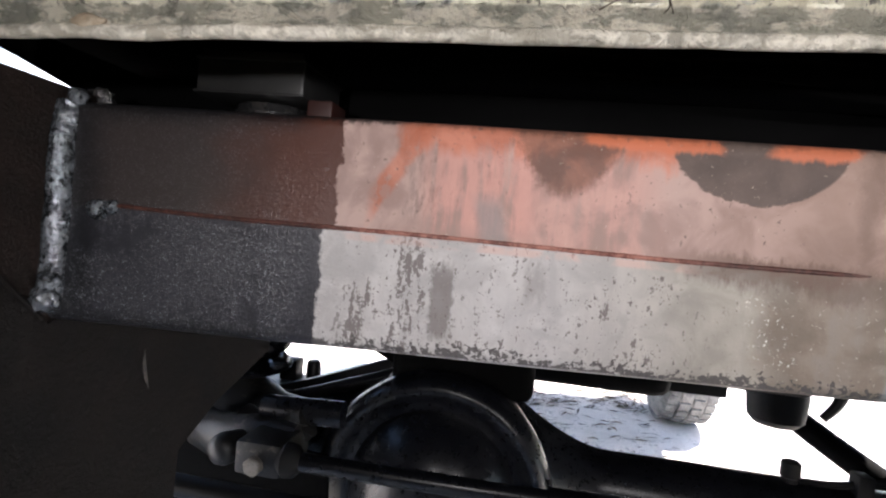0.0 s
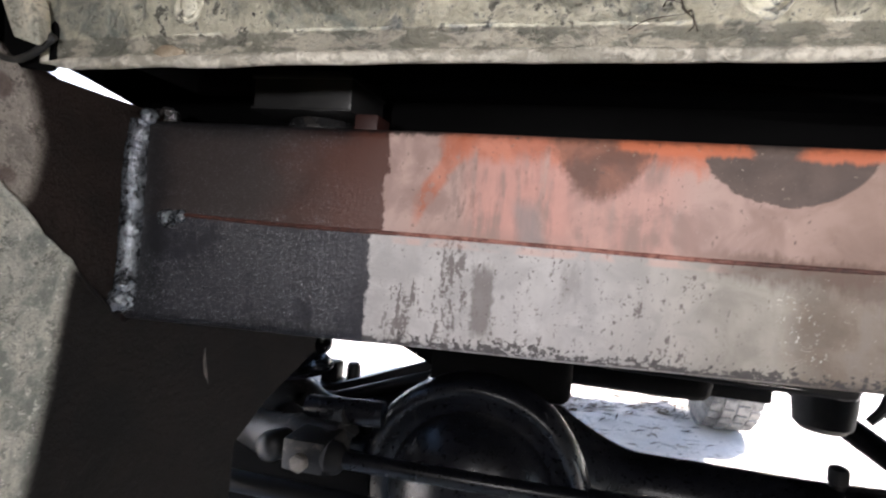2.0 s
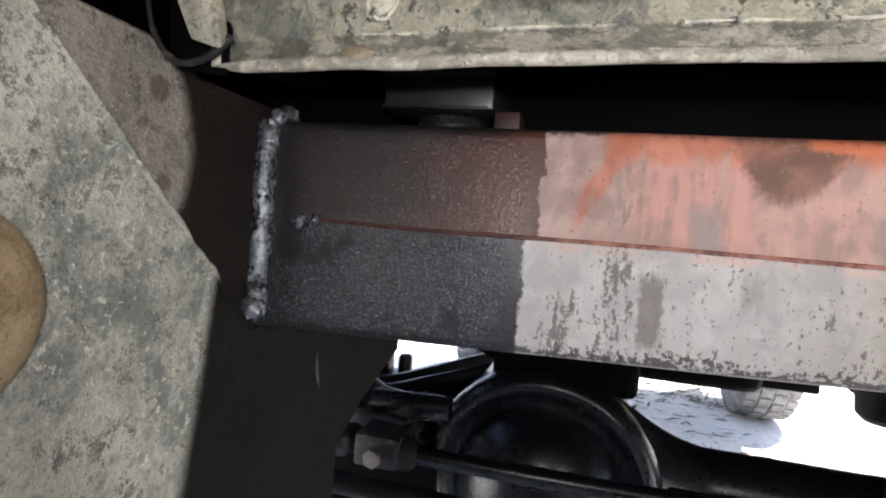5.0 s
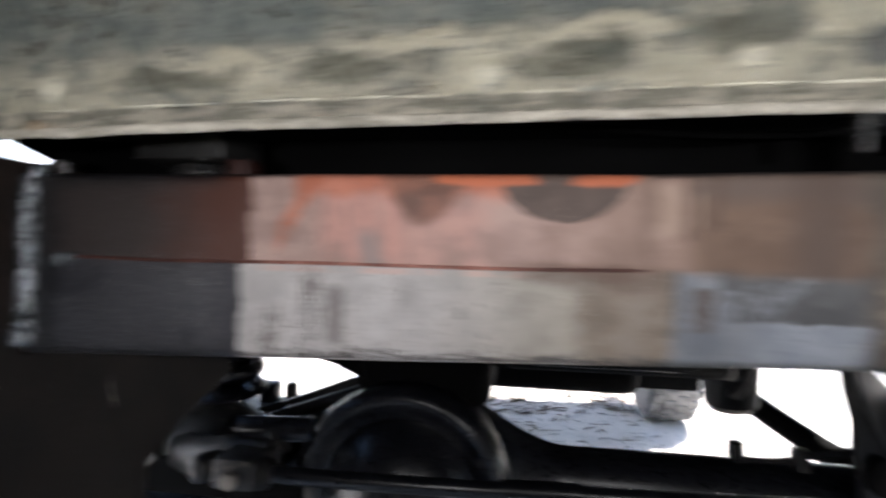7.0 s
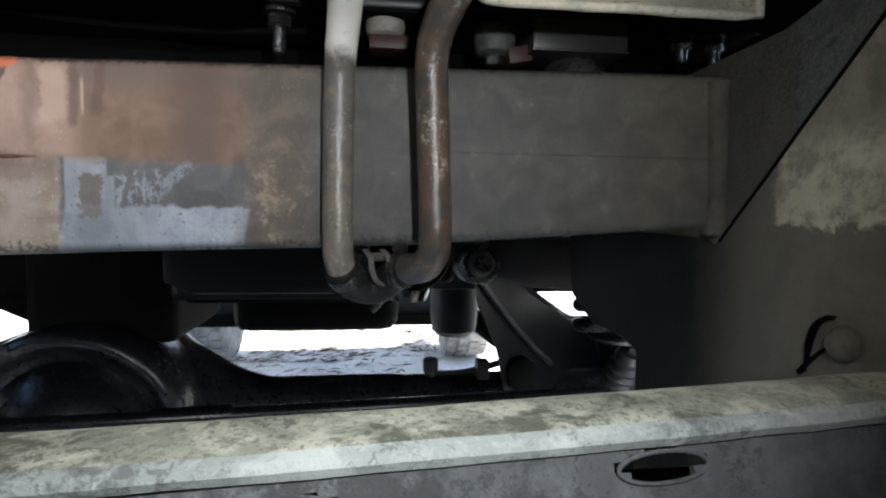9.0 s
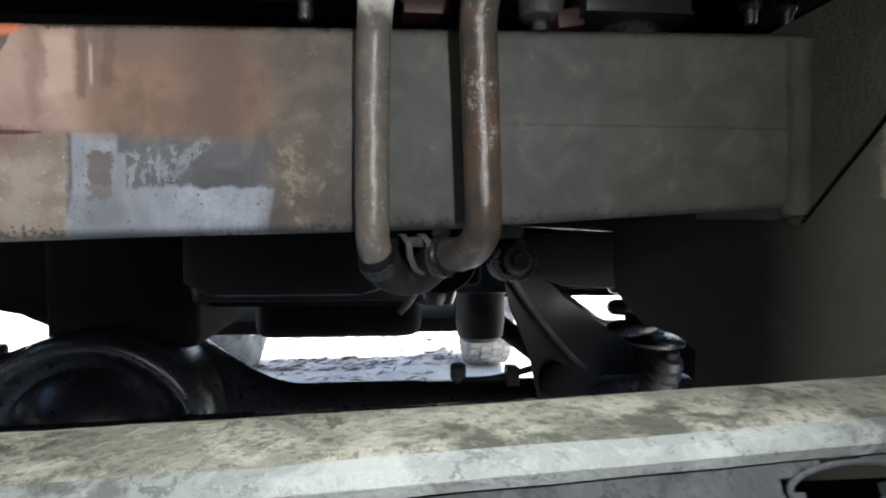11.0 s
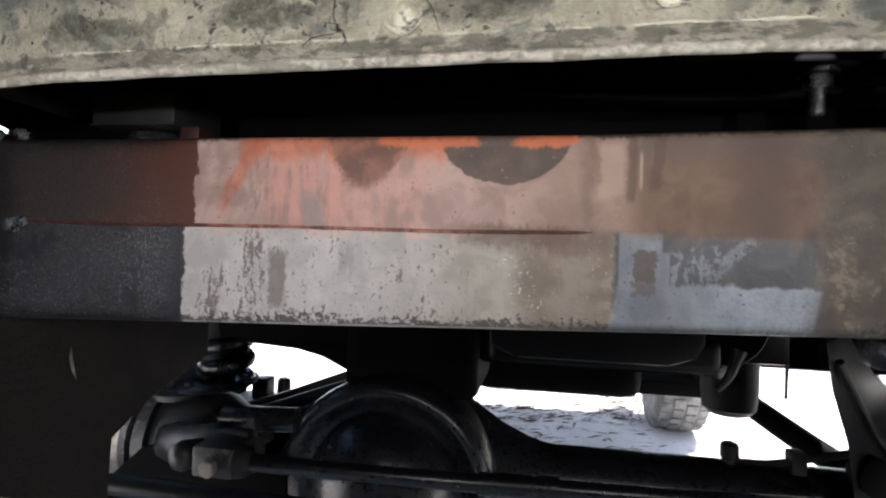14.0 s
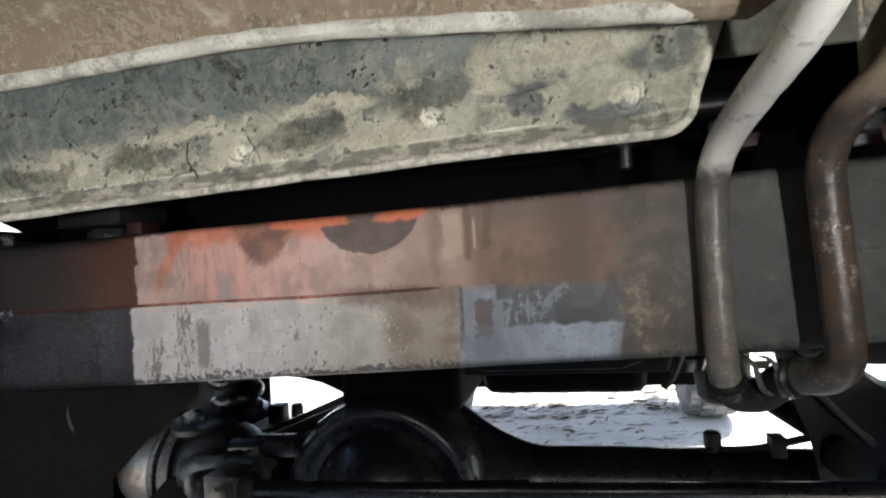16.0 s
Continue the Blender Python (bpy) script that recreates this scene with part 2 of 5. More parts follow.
    zz = m.z + jag * 0.25 + (soft - 0.5) * 0.014 * meet
    colour = m.mix(zz.ramp(0.8985, 0.9015) * (1.0 - meet) + zz.ramp(0.8955, 0.9045) * meet, low, up)
    smear = (m.z + (run - 0.5) * 0.020 + (soft - 0.5) * 0.018 + (m.x + 0.04) * 0.05).between(0.8915, 0.9035, 0.0035) * m.x.between(-0.072, 0.006, 0.014)
    colour = m.mix(smear * 0.55, colour, (0.125, 0.078, 0.060))
    specks = (m.noise(700, 3, 0.6) * 0.6 + fleck * 0.4).ramp(0.615, 0.635) * m.x.between(-0.24, -0.02, 0.01) * m.z.ramp(0.908, 0.894)
    colour = m.mix(specks * 0.75, colour, (0.085, 0.062, 0.052))
    # pink line under the seam: the bead's highlight painted on
    flush = m.z.between(0.8955, 0.8990, 0.0008) * m.x.between(-0.235, -0.075, 0.012) * soft.ramp(0.40, 0.55)
    colour = m.mix(flush * 0.6, colour, (0.66, 0.44, 0.38))
    stain = (m.z + (run - 0.5) * 0.012).between(0.8945, 0.9040, 0.002) * m.x.between(-0.075, -0.012, 0.012) * soft.ramp(0.38, 0.56)
    colour = m.mix(stain * 0.7, colour, (0.15, 0.085, 0.065))
    # towards the far end the old chassis paint
    old = m.mix(soft.ramp(0.3, 0.7), (0.062, 0.061, 0.057), (0.090, 0.089, 0.082))
    old = m.mix((wide * 0.5 + soft * 0.5).ramp(0.54, 0.64) * 0.5, old, (0.118, 0.112, 0.098))
    old = m.mix((grit * 0.5 + crumb * 0.5).ramp(0.685, 0.70) * 0.7, old, (0.45, 0.43, 0.38))
    old = m.mix(m.x.ramp(0.27, 0.36) * 0.7, old, m.mix(soft.ramp(0.3, 0.7), (0.082, 0.075, 0.055), (0.115, 0.105, 0.078)))
    old = m.mix((m.z + jag * 0.06).between(0.9092, 0.9104, 0.0004) * m.x.ramp(0.22, 0.24) * 0.6, old, (0.035, 0.034, 0.030))
    scuff = (fleck * 0.5 + soft * 0.5).ramp(0.56, 0.62) * (wide * 0.6 + soft * 0.4).ramp(0.48, 0.60)
    old = m.mix(scuff * 0.28, old, (0.20, 0.195, 0.175))
    tan = m.mix(soft.ramp(0.35, 0.65), (0.090, 0.074, 0.062), (0.15, 0.122, 0.096))
    tan = m.mix((fleck * 0.5 + soft * 0.5).ramp(0.52, 0.60) * 0.6 * m.z.ramp(0.925, 0.89), tan, (0.33, 0.27, 0.205))
    tan = m.mix(pale_bits * 0.6, tan, (0.46, 0.41, 0.33))
    colour = m.mix((m.x + (wide - 0.5) * 0.03 + (soft - 0.5) * 0.012).ramp(0.099, 0.118), colour, tan)
    colour = m.mix((m.x + (wide - 0.5) * 0.04 + (soft - 0.5) * 0.02).ramp(0.132, 0.160), colour, old)
    colour = m.mix((sole - ((fleck - 0.5) * 0.030 + (crumb - 0.5) * 0.022) * m.x.ramp(0.110, 0.140)).ramp(0.0062, 0.0010) * m.x.ramp(-0.05, 0.03) * 0.88, colour, (0.025, 0.032, 0.028))
    # ragged dark top rim: the lip's shadow painted in, along with some dirt
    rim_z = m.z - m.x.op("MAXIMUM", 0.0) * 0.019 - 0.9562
    rim_shade = (rim_z + (fleck - 0.5) * 0.007 + (run - 0.5) * 0.008 + (soft - 0.5) * 0.004).ramp(-0.0042, -0.0008)
    rim_ease = m.x.between(-0.21, -0.012, 0.01)
    colour = m.mix(rim_shade * (0.9 - rim_ease * 0.5), colour, (0.018, 0.015, 0.015))
    # oil only darkens the left coat towards its upper, lower and end edges
    oil = (rim_z + (soft - 0.5) * 0.012 + (fleck - 0.5) * 0.006).ramp(-0.014, -0.002).op("MAXIMUM", (sole + (soft - 0.5) * 0.010 + (fleck - 0.5) * 0.008).ramp(0.012, 0.002))
    oil = oil.op("MAXIMUM", (m.x + (soft - 0.5) * 0.02).ramp(-0.365, -0.388))
    colour = m.mix(oil * m.x.ramp(-0.250, -0.270) * 0.75, colour, (0.008, 0.0085, 0.010))
    wet = m.x.ramp(-0.22, -0.26)
    bead_fine, bead_run = m.noise(1000, 2, 0.5), m.noise(1.0, 3, 0.6, m.vec(620, 300, 330))
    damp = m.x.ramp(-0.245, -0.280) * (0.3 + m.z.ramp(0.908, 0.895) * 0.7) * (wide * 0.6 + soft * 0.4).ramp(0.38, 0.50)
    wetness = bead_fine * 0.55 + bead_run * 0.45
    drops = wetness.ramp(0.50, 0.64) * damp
    # specular sparkle painted as pale specks, besides the bumps
    painted_glint = (m.noise(1250, 1, 0.4) * 0.75 + fleck * 0.25).ramp(0.615, 0.645) * damp
    colour = m.mix(painted_glint * 0.42, colour, (0.60, 0.63, 0.70))
    rough = 0.64 - wet * 0.28 - drops * 0.10 - painted_glint * 0.08 + (fine - 0.5) * (0.20 - wet * 0.12) - white * 0.22 - m.x.between(0.008, 0.112, 0.004) * m.z.ramp(0.902, 0.899) * 0.14
    grain = fine * (0.35 + wet * 0.1) + drops * 0.7 + painted_glint * 0.6 + fleck * 0.5 + soft * 0.4 + white * 0.22 - scab * 0.25 - foot * 0.3 - chips * 0.15
    return m.done(colour, rough, 0.0, grain, 0.35, 0.0022, 0.5 + wet * 0.2 + drops * 0.5)


def mud(name, light, mid, dark, scale=1.0, thin=0.0, rust=None, bump=0.6):
    """Road dirt over old paint: pale dry patches, grey film, dark bare blotches, grit."""
    m = Mat(name)
    a, b = m.noise(15 * scale, 7, 0.62, warp=0.8), m.noise(44 * scale, 6, 0.68, warp=0.4)
    c, d = m.noise(170 * scale, 5, 0.72), m.noise(620, 3, 0.75)
    film = m.noise(8 * scale, 4, 0.5)
    c1 = m.mix((a * 0.62 + b * 0.38 + (c - 0.5) * 0.12).ramp(0.45 + thin, 0.56 + thin), mid, light)
    c1 = m.mix((film * 0.5 + b * 0.35 + c * 0.15).ramp(0.47, 0.42) * 0.85, c1, dark)
    c1 = m.mix((b * 0.4 + c * 0.6).ramp(0.535, 0.575) * 0.75 * a.ramp(0.62, 0.45), c1, dark)
    c1 = m.mix((c * 0.7 + d * 0.3).ramp(0.57, 0.61) * 0.6, c1, tuple(min(0.9, v * 1.15) for v in light))
    c1 = m.mix((d * 0.55 + c * 0.45).ramp(0.545, 0.59) * 0.6 * film.ramp(0.62, 0.45), c1, tuple(v * 0.4 for v in dark))
    c1 = m.mix((m.noise(330, 4, 0.68) * 0.6 + b * 0.4).ramp(0.555, 0.585) * 0.35 * a.ramp(0.40, 0.55), c1, mid)
    c1 = m.mix((m.noise(240, 5, 0.7, warp=0.5) * 0.65 + film * 0.35).ramp(0.545, 0.575) * 0.35 * a.ramp(0.58, 0.44), c1, light)
    if rust:
        c1 = m.mix(m.noise(14 * scale, 6, 0.7).ramp(0.60, 0.68) * 0.7, c1, rust)
    return m.done(c1, 0.88 - a * 0.2, 0.0, a * 0.5 + b * 0.7 + c * 0.5 + d * 0.25, bump, 0.004)


def panel_mud():
    """Bumper panel: slate paint above, swirls of cream dry mud, dark moss and bare patches below, a flaky strip at the lip."""
    m = Mat("muddy_panel")
    swirl = m.noise(17, 7, 0.60, warp=2.2)
    cloud, mid = m.noise(36, 6, 0.62, warp=1.4), m.noise(95, 6, 0.66, warp=0.8)
    c, d = m.noise(240, 5, 0.7, warp=0.3), m.noise(700, 3, 0.75)
    big = m.noise(7.5, 3, 0.5)
    bent = (swirl - 0.5) * 0.05 + (mid - 0.5) * 0.02

    def patch(x, z, rx, rz):
        e = ((m.x + bent - x) * (1.0 / rx)).op("POWER", 2.0) + ((m.z + bent * 0.6 - z) * (1.0 / rz)).op("POWER", 2.0)
        return (e + (cloud - 0.5) * 2.4 + (mid - 0.5) * 1.8 + (c - 0.5) * 0.8).ramp(1.45, 0.35)

    base = m.mix((cloud * 0.6 + mid * 0.4).ramp(0.40, 0.62), (0.31, 0.335, 0.295), (0.56, 0.575, 0.50))
    base = m.mix((d * 0.5 + c * 0.5).ramp(0.53, 0.60) * 0.5, base, (0.52, 0.51, 0.43))
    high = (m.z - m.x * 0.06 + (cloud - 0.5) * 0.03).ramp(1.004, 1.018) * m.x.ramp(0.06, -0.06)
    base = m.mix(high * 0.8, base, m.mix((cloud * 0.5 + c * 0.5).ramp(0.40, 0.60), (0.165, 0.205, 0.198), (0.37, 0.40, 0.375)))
    low = (m.z + (cloud - 0.5) * 0.03).ramp(1.012, 0.992) * 0.09
    right = m.x.ramp(-0.10, 0.10) * 0.05
    dry = (swirl * 0.50 + cloud * 0.32 + mid * 0.18 + low + right).ramp(0.498, 0.602) * (1.0 - high * 0.6) * 0.85
    for at in ((0.008, 0.990, 0.024, 0.007), (0.046, 1.010, 0.013, 0.014), (0.092, 1.019, 0.036, 0.009), (-0.040, 1.004, 0.026, 0.007), (-0.005, 0.984, 0.040, 0.006), (-0.120, 1.001, 0.040, 0.006), (-0.205, 0.990, 0.028, 0.009), (-0.085, 0.982, 0.030, 0.006)):
        dry = dry.op("MAXIMUM", patch(*at))
    chalk = patch(0.012, 1.030, 0.026, 0.012)
    cream = m.mix((mid * 0.5 + c * 0.5).ramp(0.40, 0.60), (0.68, 0.64, 0.49), (0.95, 0.91, 0.75))
    col = m.mix(dry * 0.92, m.mix(chalk * 0.7, base, (0.50, 0.53, 0.51)), cream)
    moss = (big * 0.30 + cloud * 0.36 + mid * 0.34).ramp(0.515, 0.575) * (1.0 - dry * 0.7)
    for at in ((0.012, 1.003, 0.024, 0.010), (-0.150, 0.991, 0.024, 0.008), (-0.050, 0.993, 0.028, 0.009), (-0.235, 0.985, 0.030, 0.006)):
        moss = moss.op("MAXIMUM", patch(*at) * (0.55 + mid.ramp(0.40, 0.58) * 0.4))
    col = m.mix(moss * 0.85, col, m.mix((c * 0.6 + d * 0.4).ramp(0.42, 0.60), (0.065, 0.070, 0.050), (0.20, 0.205, 0.155)))
    bare = (m.noise(24, 4, 0.5, warp=0.6) * 0.7 + mid * 0.3).ramp(0.575, 0.625) * m.z.ramp(1.005, 0.992)
    bare = bare.op("MAXIMUM", patch(0.064, 0.992, 0.011, 0.009)).op("MAXIMUM", patch(0.106, 0.984, 0.026, 0.006))
    col = m.mix(bare * 0.88, col, m.mix(cloud.ramp(0.4, 0.6), (0.155, 0.172, 0.175), (0.25, 0.265, 0.262)))
    pits = (c * 0.55 + mid * 0.45).ramp(0.555, 0.580) * (cloud.ramp(0.44, 0.56) + high * 0.6)
    col = m.mix(pits * 0.75, col, (0.060, 0.060, 0.048))
    col = m.mix((d * 0.6 + c * 0.4).ramp(0.595, 0.625) * 0.65, col, (0.035, 0.033, 0.026))
    col = m.mix((m.noise(480, 4, 0.65) * 0.6 + mid * 0.4).ramp(0.585, 0.61) * moss * 0.8, col, (0.62, 0.60, 0.50))
    lip_z = m.z - m.x.op("MINIMUM", 0.05) * 0.027
    strip = (lip_z + (mid - 0.5) * 0.004).ramp(0.9810, 0.9795)
    flake = (m.noise(1.0, 5, 0.65, m.vec(60, 60, 180)) * 0.6 + mid * 0.4).ramp(0.48, 0.54)
    col = m.mix(strip * 0.75, col, m.mix(flake, (0.25, 0.245, 0.20), (0.66, 0.62, 0.52)))
    lip = lip_z.ramp(0.9735, 0.9710)
    col = m.mix(lip * 0.6, col, m.mix((mid * 0.6 + c * 0.4).ramp(0.44, 0.56), (0.36, 0.325, 0.27), (0.66, 0.62, 0.54)))
    rough = 0.86 - bare * 0.25
    return m.done(col, rough, 0.0, swirl * 0.4 + cloud * 0.6 + mid * 0.5 + c * 0.45 + d * 0.2 + dry * 0.5 - pits * 0.4, 0.85, 0.0042)


def rail_inside(name, edge, near, dark_a, dark_b, mud_lo, mud_hi, mud_dark):
    """Rail plates: dirty towards the bumper, fresh dark paint sprayed round the crossmember."""
    m = Mat(name)
    a, b, c, d = m.noise(18, 7, 0.66, warp=0.5), m.noise(60, 6, 0.7, warp=0.3), m.noise(210, 5, 0.75), m.noise(620, 3, 0.75)
    base = m.mix((a * 0.45 + b * 0.35 + c * 0.20).ramp(0.42, 0.58), mud_lo, mud_hi)
    base = m.mix((b * 0.5 + c * 0.5).ramp(0.505, 0.575) * 0.75, base, mud_dark)
    base = m.mix((c * 0.7 + d * 0.3).ramp(0.555, 0.59) * 0.75, base, tuple(min(1, v * 1.25) for v in mud_hi))
    base = m.mix((d * 0.6 + b * 0.4).ramp(0.56, 0.60) * 0.6, base, tuple(v * 0.4 for v in mud_dark))
    spots = m.cells(30).ramp(0.24, 0.17) * m.z.ramp(0.905, 0.915)
    base = m.mix(spots * near, base, (0.17, 0.13, 0.115))
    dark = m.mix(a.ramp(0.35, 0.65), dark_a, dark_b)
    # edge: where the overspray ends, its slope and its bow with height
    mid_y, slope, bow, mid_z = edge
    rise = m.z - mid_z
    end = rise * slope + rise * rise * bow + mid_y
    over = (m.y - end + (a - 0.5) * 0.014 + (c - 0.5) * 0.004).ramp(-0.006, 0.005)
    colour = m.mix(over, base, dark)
    return m.done(colour, 0.85 - over * 0.15, 0.0, a * 0.5 + b * 0.8 + c * 0.8 + d * 0.3, 0.7, 0.0035, 0.22)


def black_paint(name, tone, rough, dust, dust_amount=0.35, spec=0.5):
    m = Mat(name)
    a, b = m.noise(11, 6), m.noise(120, 5, 0.7)
    c1 = m.mix(a.ramp(0.3, 0.7), tone, tuple(v * 1.7 for v in tone))
    c1 = m.mix((a * 0.5 + b * 0.5).ramp(0.52, 0.66) * dust_amount, c1, dust)
    return m.done(c1, rough + (b - 0.5) * 0.2, 0.0, a * 0.4 + b * 0.2, 0.18, 0.002, spec)


def metal(name, tone, rough, rust, amount):
    m = Mat(name)
    a, b = m.noise(60, 6, 0.65), m.noise(420, 4, 0.75)
    fac = (a * 0.6 + b * 0.4).ramp(0.56 - amount * 0.15, 0.64)
    return m.done(m.mix(fac, tone, rust), 0.0 + rough + fac * 0.35, 0.75 - fac * 0.6, a * 0.5 + b * 0.7, 0.5, 0.0015)


def wet_weld():
    m = Mat("weld_bead")
    a, b, c = m.noise(90, 5, 0.7), m.noise(330, 3, 0.7), m.cells(420)
    d = m.noise(1.0, 4, 0.7, m.vec(500, 200, 60))
    ripple = m.noise(1.0, 3, 0.6, m.vec(60, 60, 520))
    col = m.mix((a * 0.35 + b * 0.3 + d * 0.35).ramp(0.43, 0.55), (0.050, 0.055, 0.062), (0.30, 0.33, 0.365))
    return m.done(col, 0.16 + b * 0.12, 0.7, a * 0.5 + b * 0.9 + c * 0.3 + d * 0.8 + ripple * 0.4, 0.6, 0.0014)


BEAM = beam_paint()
PANEL = panel_mud()
PANEL_R = mud("muddy_panel_grey", (0.68, 0.62, 0.49), (0.43, 0.42, 0.35), (0.15, 0.148, 0.12), 1.3, 0.02)
SHELF = mud("muddy_shelf", (0.50, 0.44, 0.34), (0.24, 0.185, 0.125), (0.115, 0.095, 0.068), 0.7, 0.06)
FLANGE = mud("muddy_flange", (0.56, 0.565, 0.47), (0.30, 0.312, 0.255), (0.095, 0.102, 0.078), 1.6, 0.0)
EDGE = mud("pale_edge", (0.52, 0.56, 0.545), (0.36, 0.395, 0.38), (0.15, 0.165, 0.158), 2.2, bump=0.4)
APRON = mud("dusty_apron", (0.15, 0.160, 0.170), (0.095, 0.102, 0.110), (0.045, 0.050, 0.054), 1.2, bump=0.35)
FOLD = mud("dusty_fold", (0.70, 0.68, 0.60), (0.54, 0.52, 0.45), (0.33, 0.31, 0.26), 2.2, bump=0.6)
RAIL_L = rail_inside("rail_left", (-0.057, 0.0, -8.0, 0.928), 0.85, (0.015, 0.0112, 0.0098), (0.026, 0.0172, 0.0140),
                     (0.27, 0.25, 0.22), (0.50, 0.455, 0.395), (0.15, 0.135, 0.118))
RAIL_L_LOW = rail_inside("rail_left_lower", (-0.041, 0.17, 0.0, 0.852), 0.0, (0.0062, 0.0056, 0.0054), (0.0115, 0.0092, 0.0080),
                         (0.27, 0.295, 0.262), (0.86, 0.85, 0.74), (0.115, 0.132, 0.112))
RAIL_R = rail_inside("rail_right", (-0.059, 0.0, 0.0, 0.9), 0.0, (0.088, 0.083, 0.065), (0.12, 0.112, 0.088),
                     (0.085, 0.088, 0.085), (0.15, 0.155, 0.145), (0.05, 0.052, 0.05))
RUBBER = black_paint("rubber", (0.007, 0.007, 0.0075), 0.65, (0.05, 0.046, 0.04), 0.25, 0.25)
BLACK = black_paint("chassis_black", (0.005, 0.005, 0.0055), 0.40, (0.018, 0.0175, 0.017), 0.25, 0.3)
AXLE = black_paint("axle_black", (0.005, 0.0055, 0.0075), 0.29, (0.014, 0.015, 0.018), 0.3, 0.55)
OILY = black_paint("oily_arm", (0.0018, 0.0018, 0.0022), 0.42, (0.005, 0.0048, 0.0046), 0.3, 0.16)
FLAT_BLACK = black_paint("engine_black", (0.0022, 0.0022, 0.0023), 0.75, (0.006, 0.0057, 0.0054), 0.3, 0.04)
DUSTY = black_paint("dusty_steel", (0.014, 0.014, 0.014), 0.45, (0.16, 0.14, 0.12), 0.8)
RUSTY = metal("rusty_hub", (0.32, 0.30, 0.27), 0.35, (0.22, 0.105, 0.05), 0.6)
WELD = wet_weld()
BOLT = metal("bolt_steel", (0.060, 0.060, 0.062), 0.24, (0.028, 0.023, 0.019), 0.5)


def seam_paint():
    m = Mat("seam_bead")
    a, b = m.noise(60, 5, 0.6), m.noise(420, 4, 0.7)
    dark = m.mix(b.ramp(0.4, 0.6), (0.050, 0.020, 0.016), (0.105, 0.040, 0.031))
    lit = m.mix((a * 0.5 + b * 0.5).ramp(0.43, 0.57), (0.17, 0.060, 0.045), (0.40, 0.175, 0.135))
    col = m.mix(m.x.between(-0.236, -0.075, 0.02) * a.ramp(0.26, 0.46), dark, lit)
    col = m.mix(m.x.ramp(-0.015, 0.01) * 0.8, col, (0.17, 0.105, 0.078))
    return m.done(col, 0.5, 0.0, a * 0.4 + b * 0.6, 0.4, 0.0012)


SEAM = seam_paint()
RED = black_paint("red_primer", (0.022, 0.0065, 0.005), 0.55, (0.040, 0.013, 0.010), 0.5)
YELLOW = mud("ochre_washer", (0.52, 0.40, 0.24), (0.36, 0.255, 0.14), (0.17, 0.115, 0.065), 3.0)


def rail_right_lower():
    m = Mat("rail_right_lower")
    a, b, c = m.noise(30, 7, 0.7, warp=0.5), m.noise(75, 6, 0.7), m.noise(260, 4, 0.7)
    dark = m.mix(a.ramp(0.35, 0.65), (0.16, 0.15, 0.118), (0.215, 0.20, 0.155))
    pale = m.mix((a * 0.5 + b * 0.5).ramp(0.42, 0.56), (0.30, 0.28, 0.22), (0.62, 0.57, 0.43))
    rim = (m.z + (a - 0.5) * 0.06).ramp(0.868, 0.874) * (m.y + (b - 0.5) * 0.03).ramp(-0.050, -0.056)
    worn = (m.z + (b - 0.5) * 0.05).ramp(0.925, 0.905)
    colour = m.mix(rim * (0.25 + worn * 0.75), dark, pale)
    # fade to black towards the rear: shade painted into the plate
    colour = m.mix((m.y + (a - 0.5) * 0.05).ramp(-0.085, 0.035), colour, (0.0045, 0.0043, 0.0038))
    return m.done(colour, 0.82, 0.0, a * 0.4 + b * 0.5 + c * 0.4, 0.45, 0.003, 0.2)


def pipe_paint(name, cream, bare, rust, low, high, amount):
    """Old paint on the upper run, rusty scale below the bend."""
    m = Mat(name)
    a, b, c = m.noise(30, 6, 0.65), m.noise(110, 5, 0.7), m.noise(420, 3, 0.7)
    body = m.mix((a * 0.6 + b * 0.4).ramp(0.42, 0.58), bare, rust)
    # flake: loose scale, its specular flecks painted in as pale colour
    flake = (m.noise(70, 4, 0.6) * 0.45 + m.noise(620, 3, 0.7) * 0.55).ramp(0.585, 0.615)
    body = m.mix((b * 0.6 + c * 0.4).ramp(0.57, 0.62) * amount * 0.6, body, (0.36, 0.33, 0.29))
    body = m.mix(flake * amount * 0.8, body, (0.50, 0.48, 0.44))
    body = m.mix(b.ramp(0.62, 0.68) * 0.5, body, tuple(v * 0.45 for v in bare))
    top = m.mix(b.ramp(0.55, 0.66) * 0.45, cream, bare)
    fac = (m.z + (a - 0.5) * 0.02 + (b - 0.5) * 0.008).ramp(low, high)
    return m.done(m.mix(fac, body, top), 0.36 - c * 0.12 - flake * 0.12, 0.0, a * 0.3 + b * 0.6 + c * 0.5, 0.5, 0.0016)


def earth():
    m = Mat("dry_earth")
    a, b, c = m.noise(1.6, 8, 0.7), m.noise(9, 7, 0.7, warp=0.6), m.noise(60, 5, 0.7)
    col = m.mix((a * 0.5 + b * 0.5).ramp(0.40, 0.60), (0.66, 0.605, 0.555), (0.85, 0.785, 0.725))
    col = m.mix((b * 0.6 + c * 0.4).ramp(0.52, 0.60) * 0.65, col, (0.20, 0.175, 0.15))
    return m.done(col, 0.95, 0.0, a * 0.5 + b * 0.8 + c * 0.6, 0.8, 0.02)


def leaf_litter():
    m = Mat("leaf_litter")
    r = m.island()
    col = m.mix(r, (0.07, 0.055, 0.042), (0.28, 0.225, 0.17))
    return m.done(col, 0.9, 0.0, m.noise(90, 3), 0.3, 0.004)


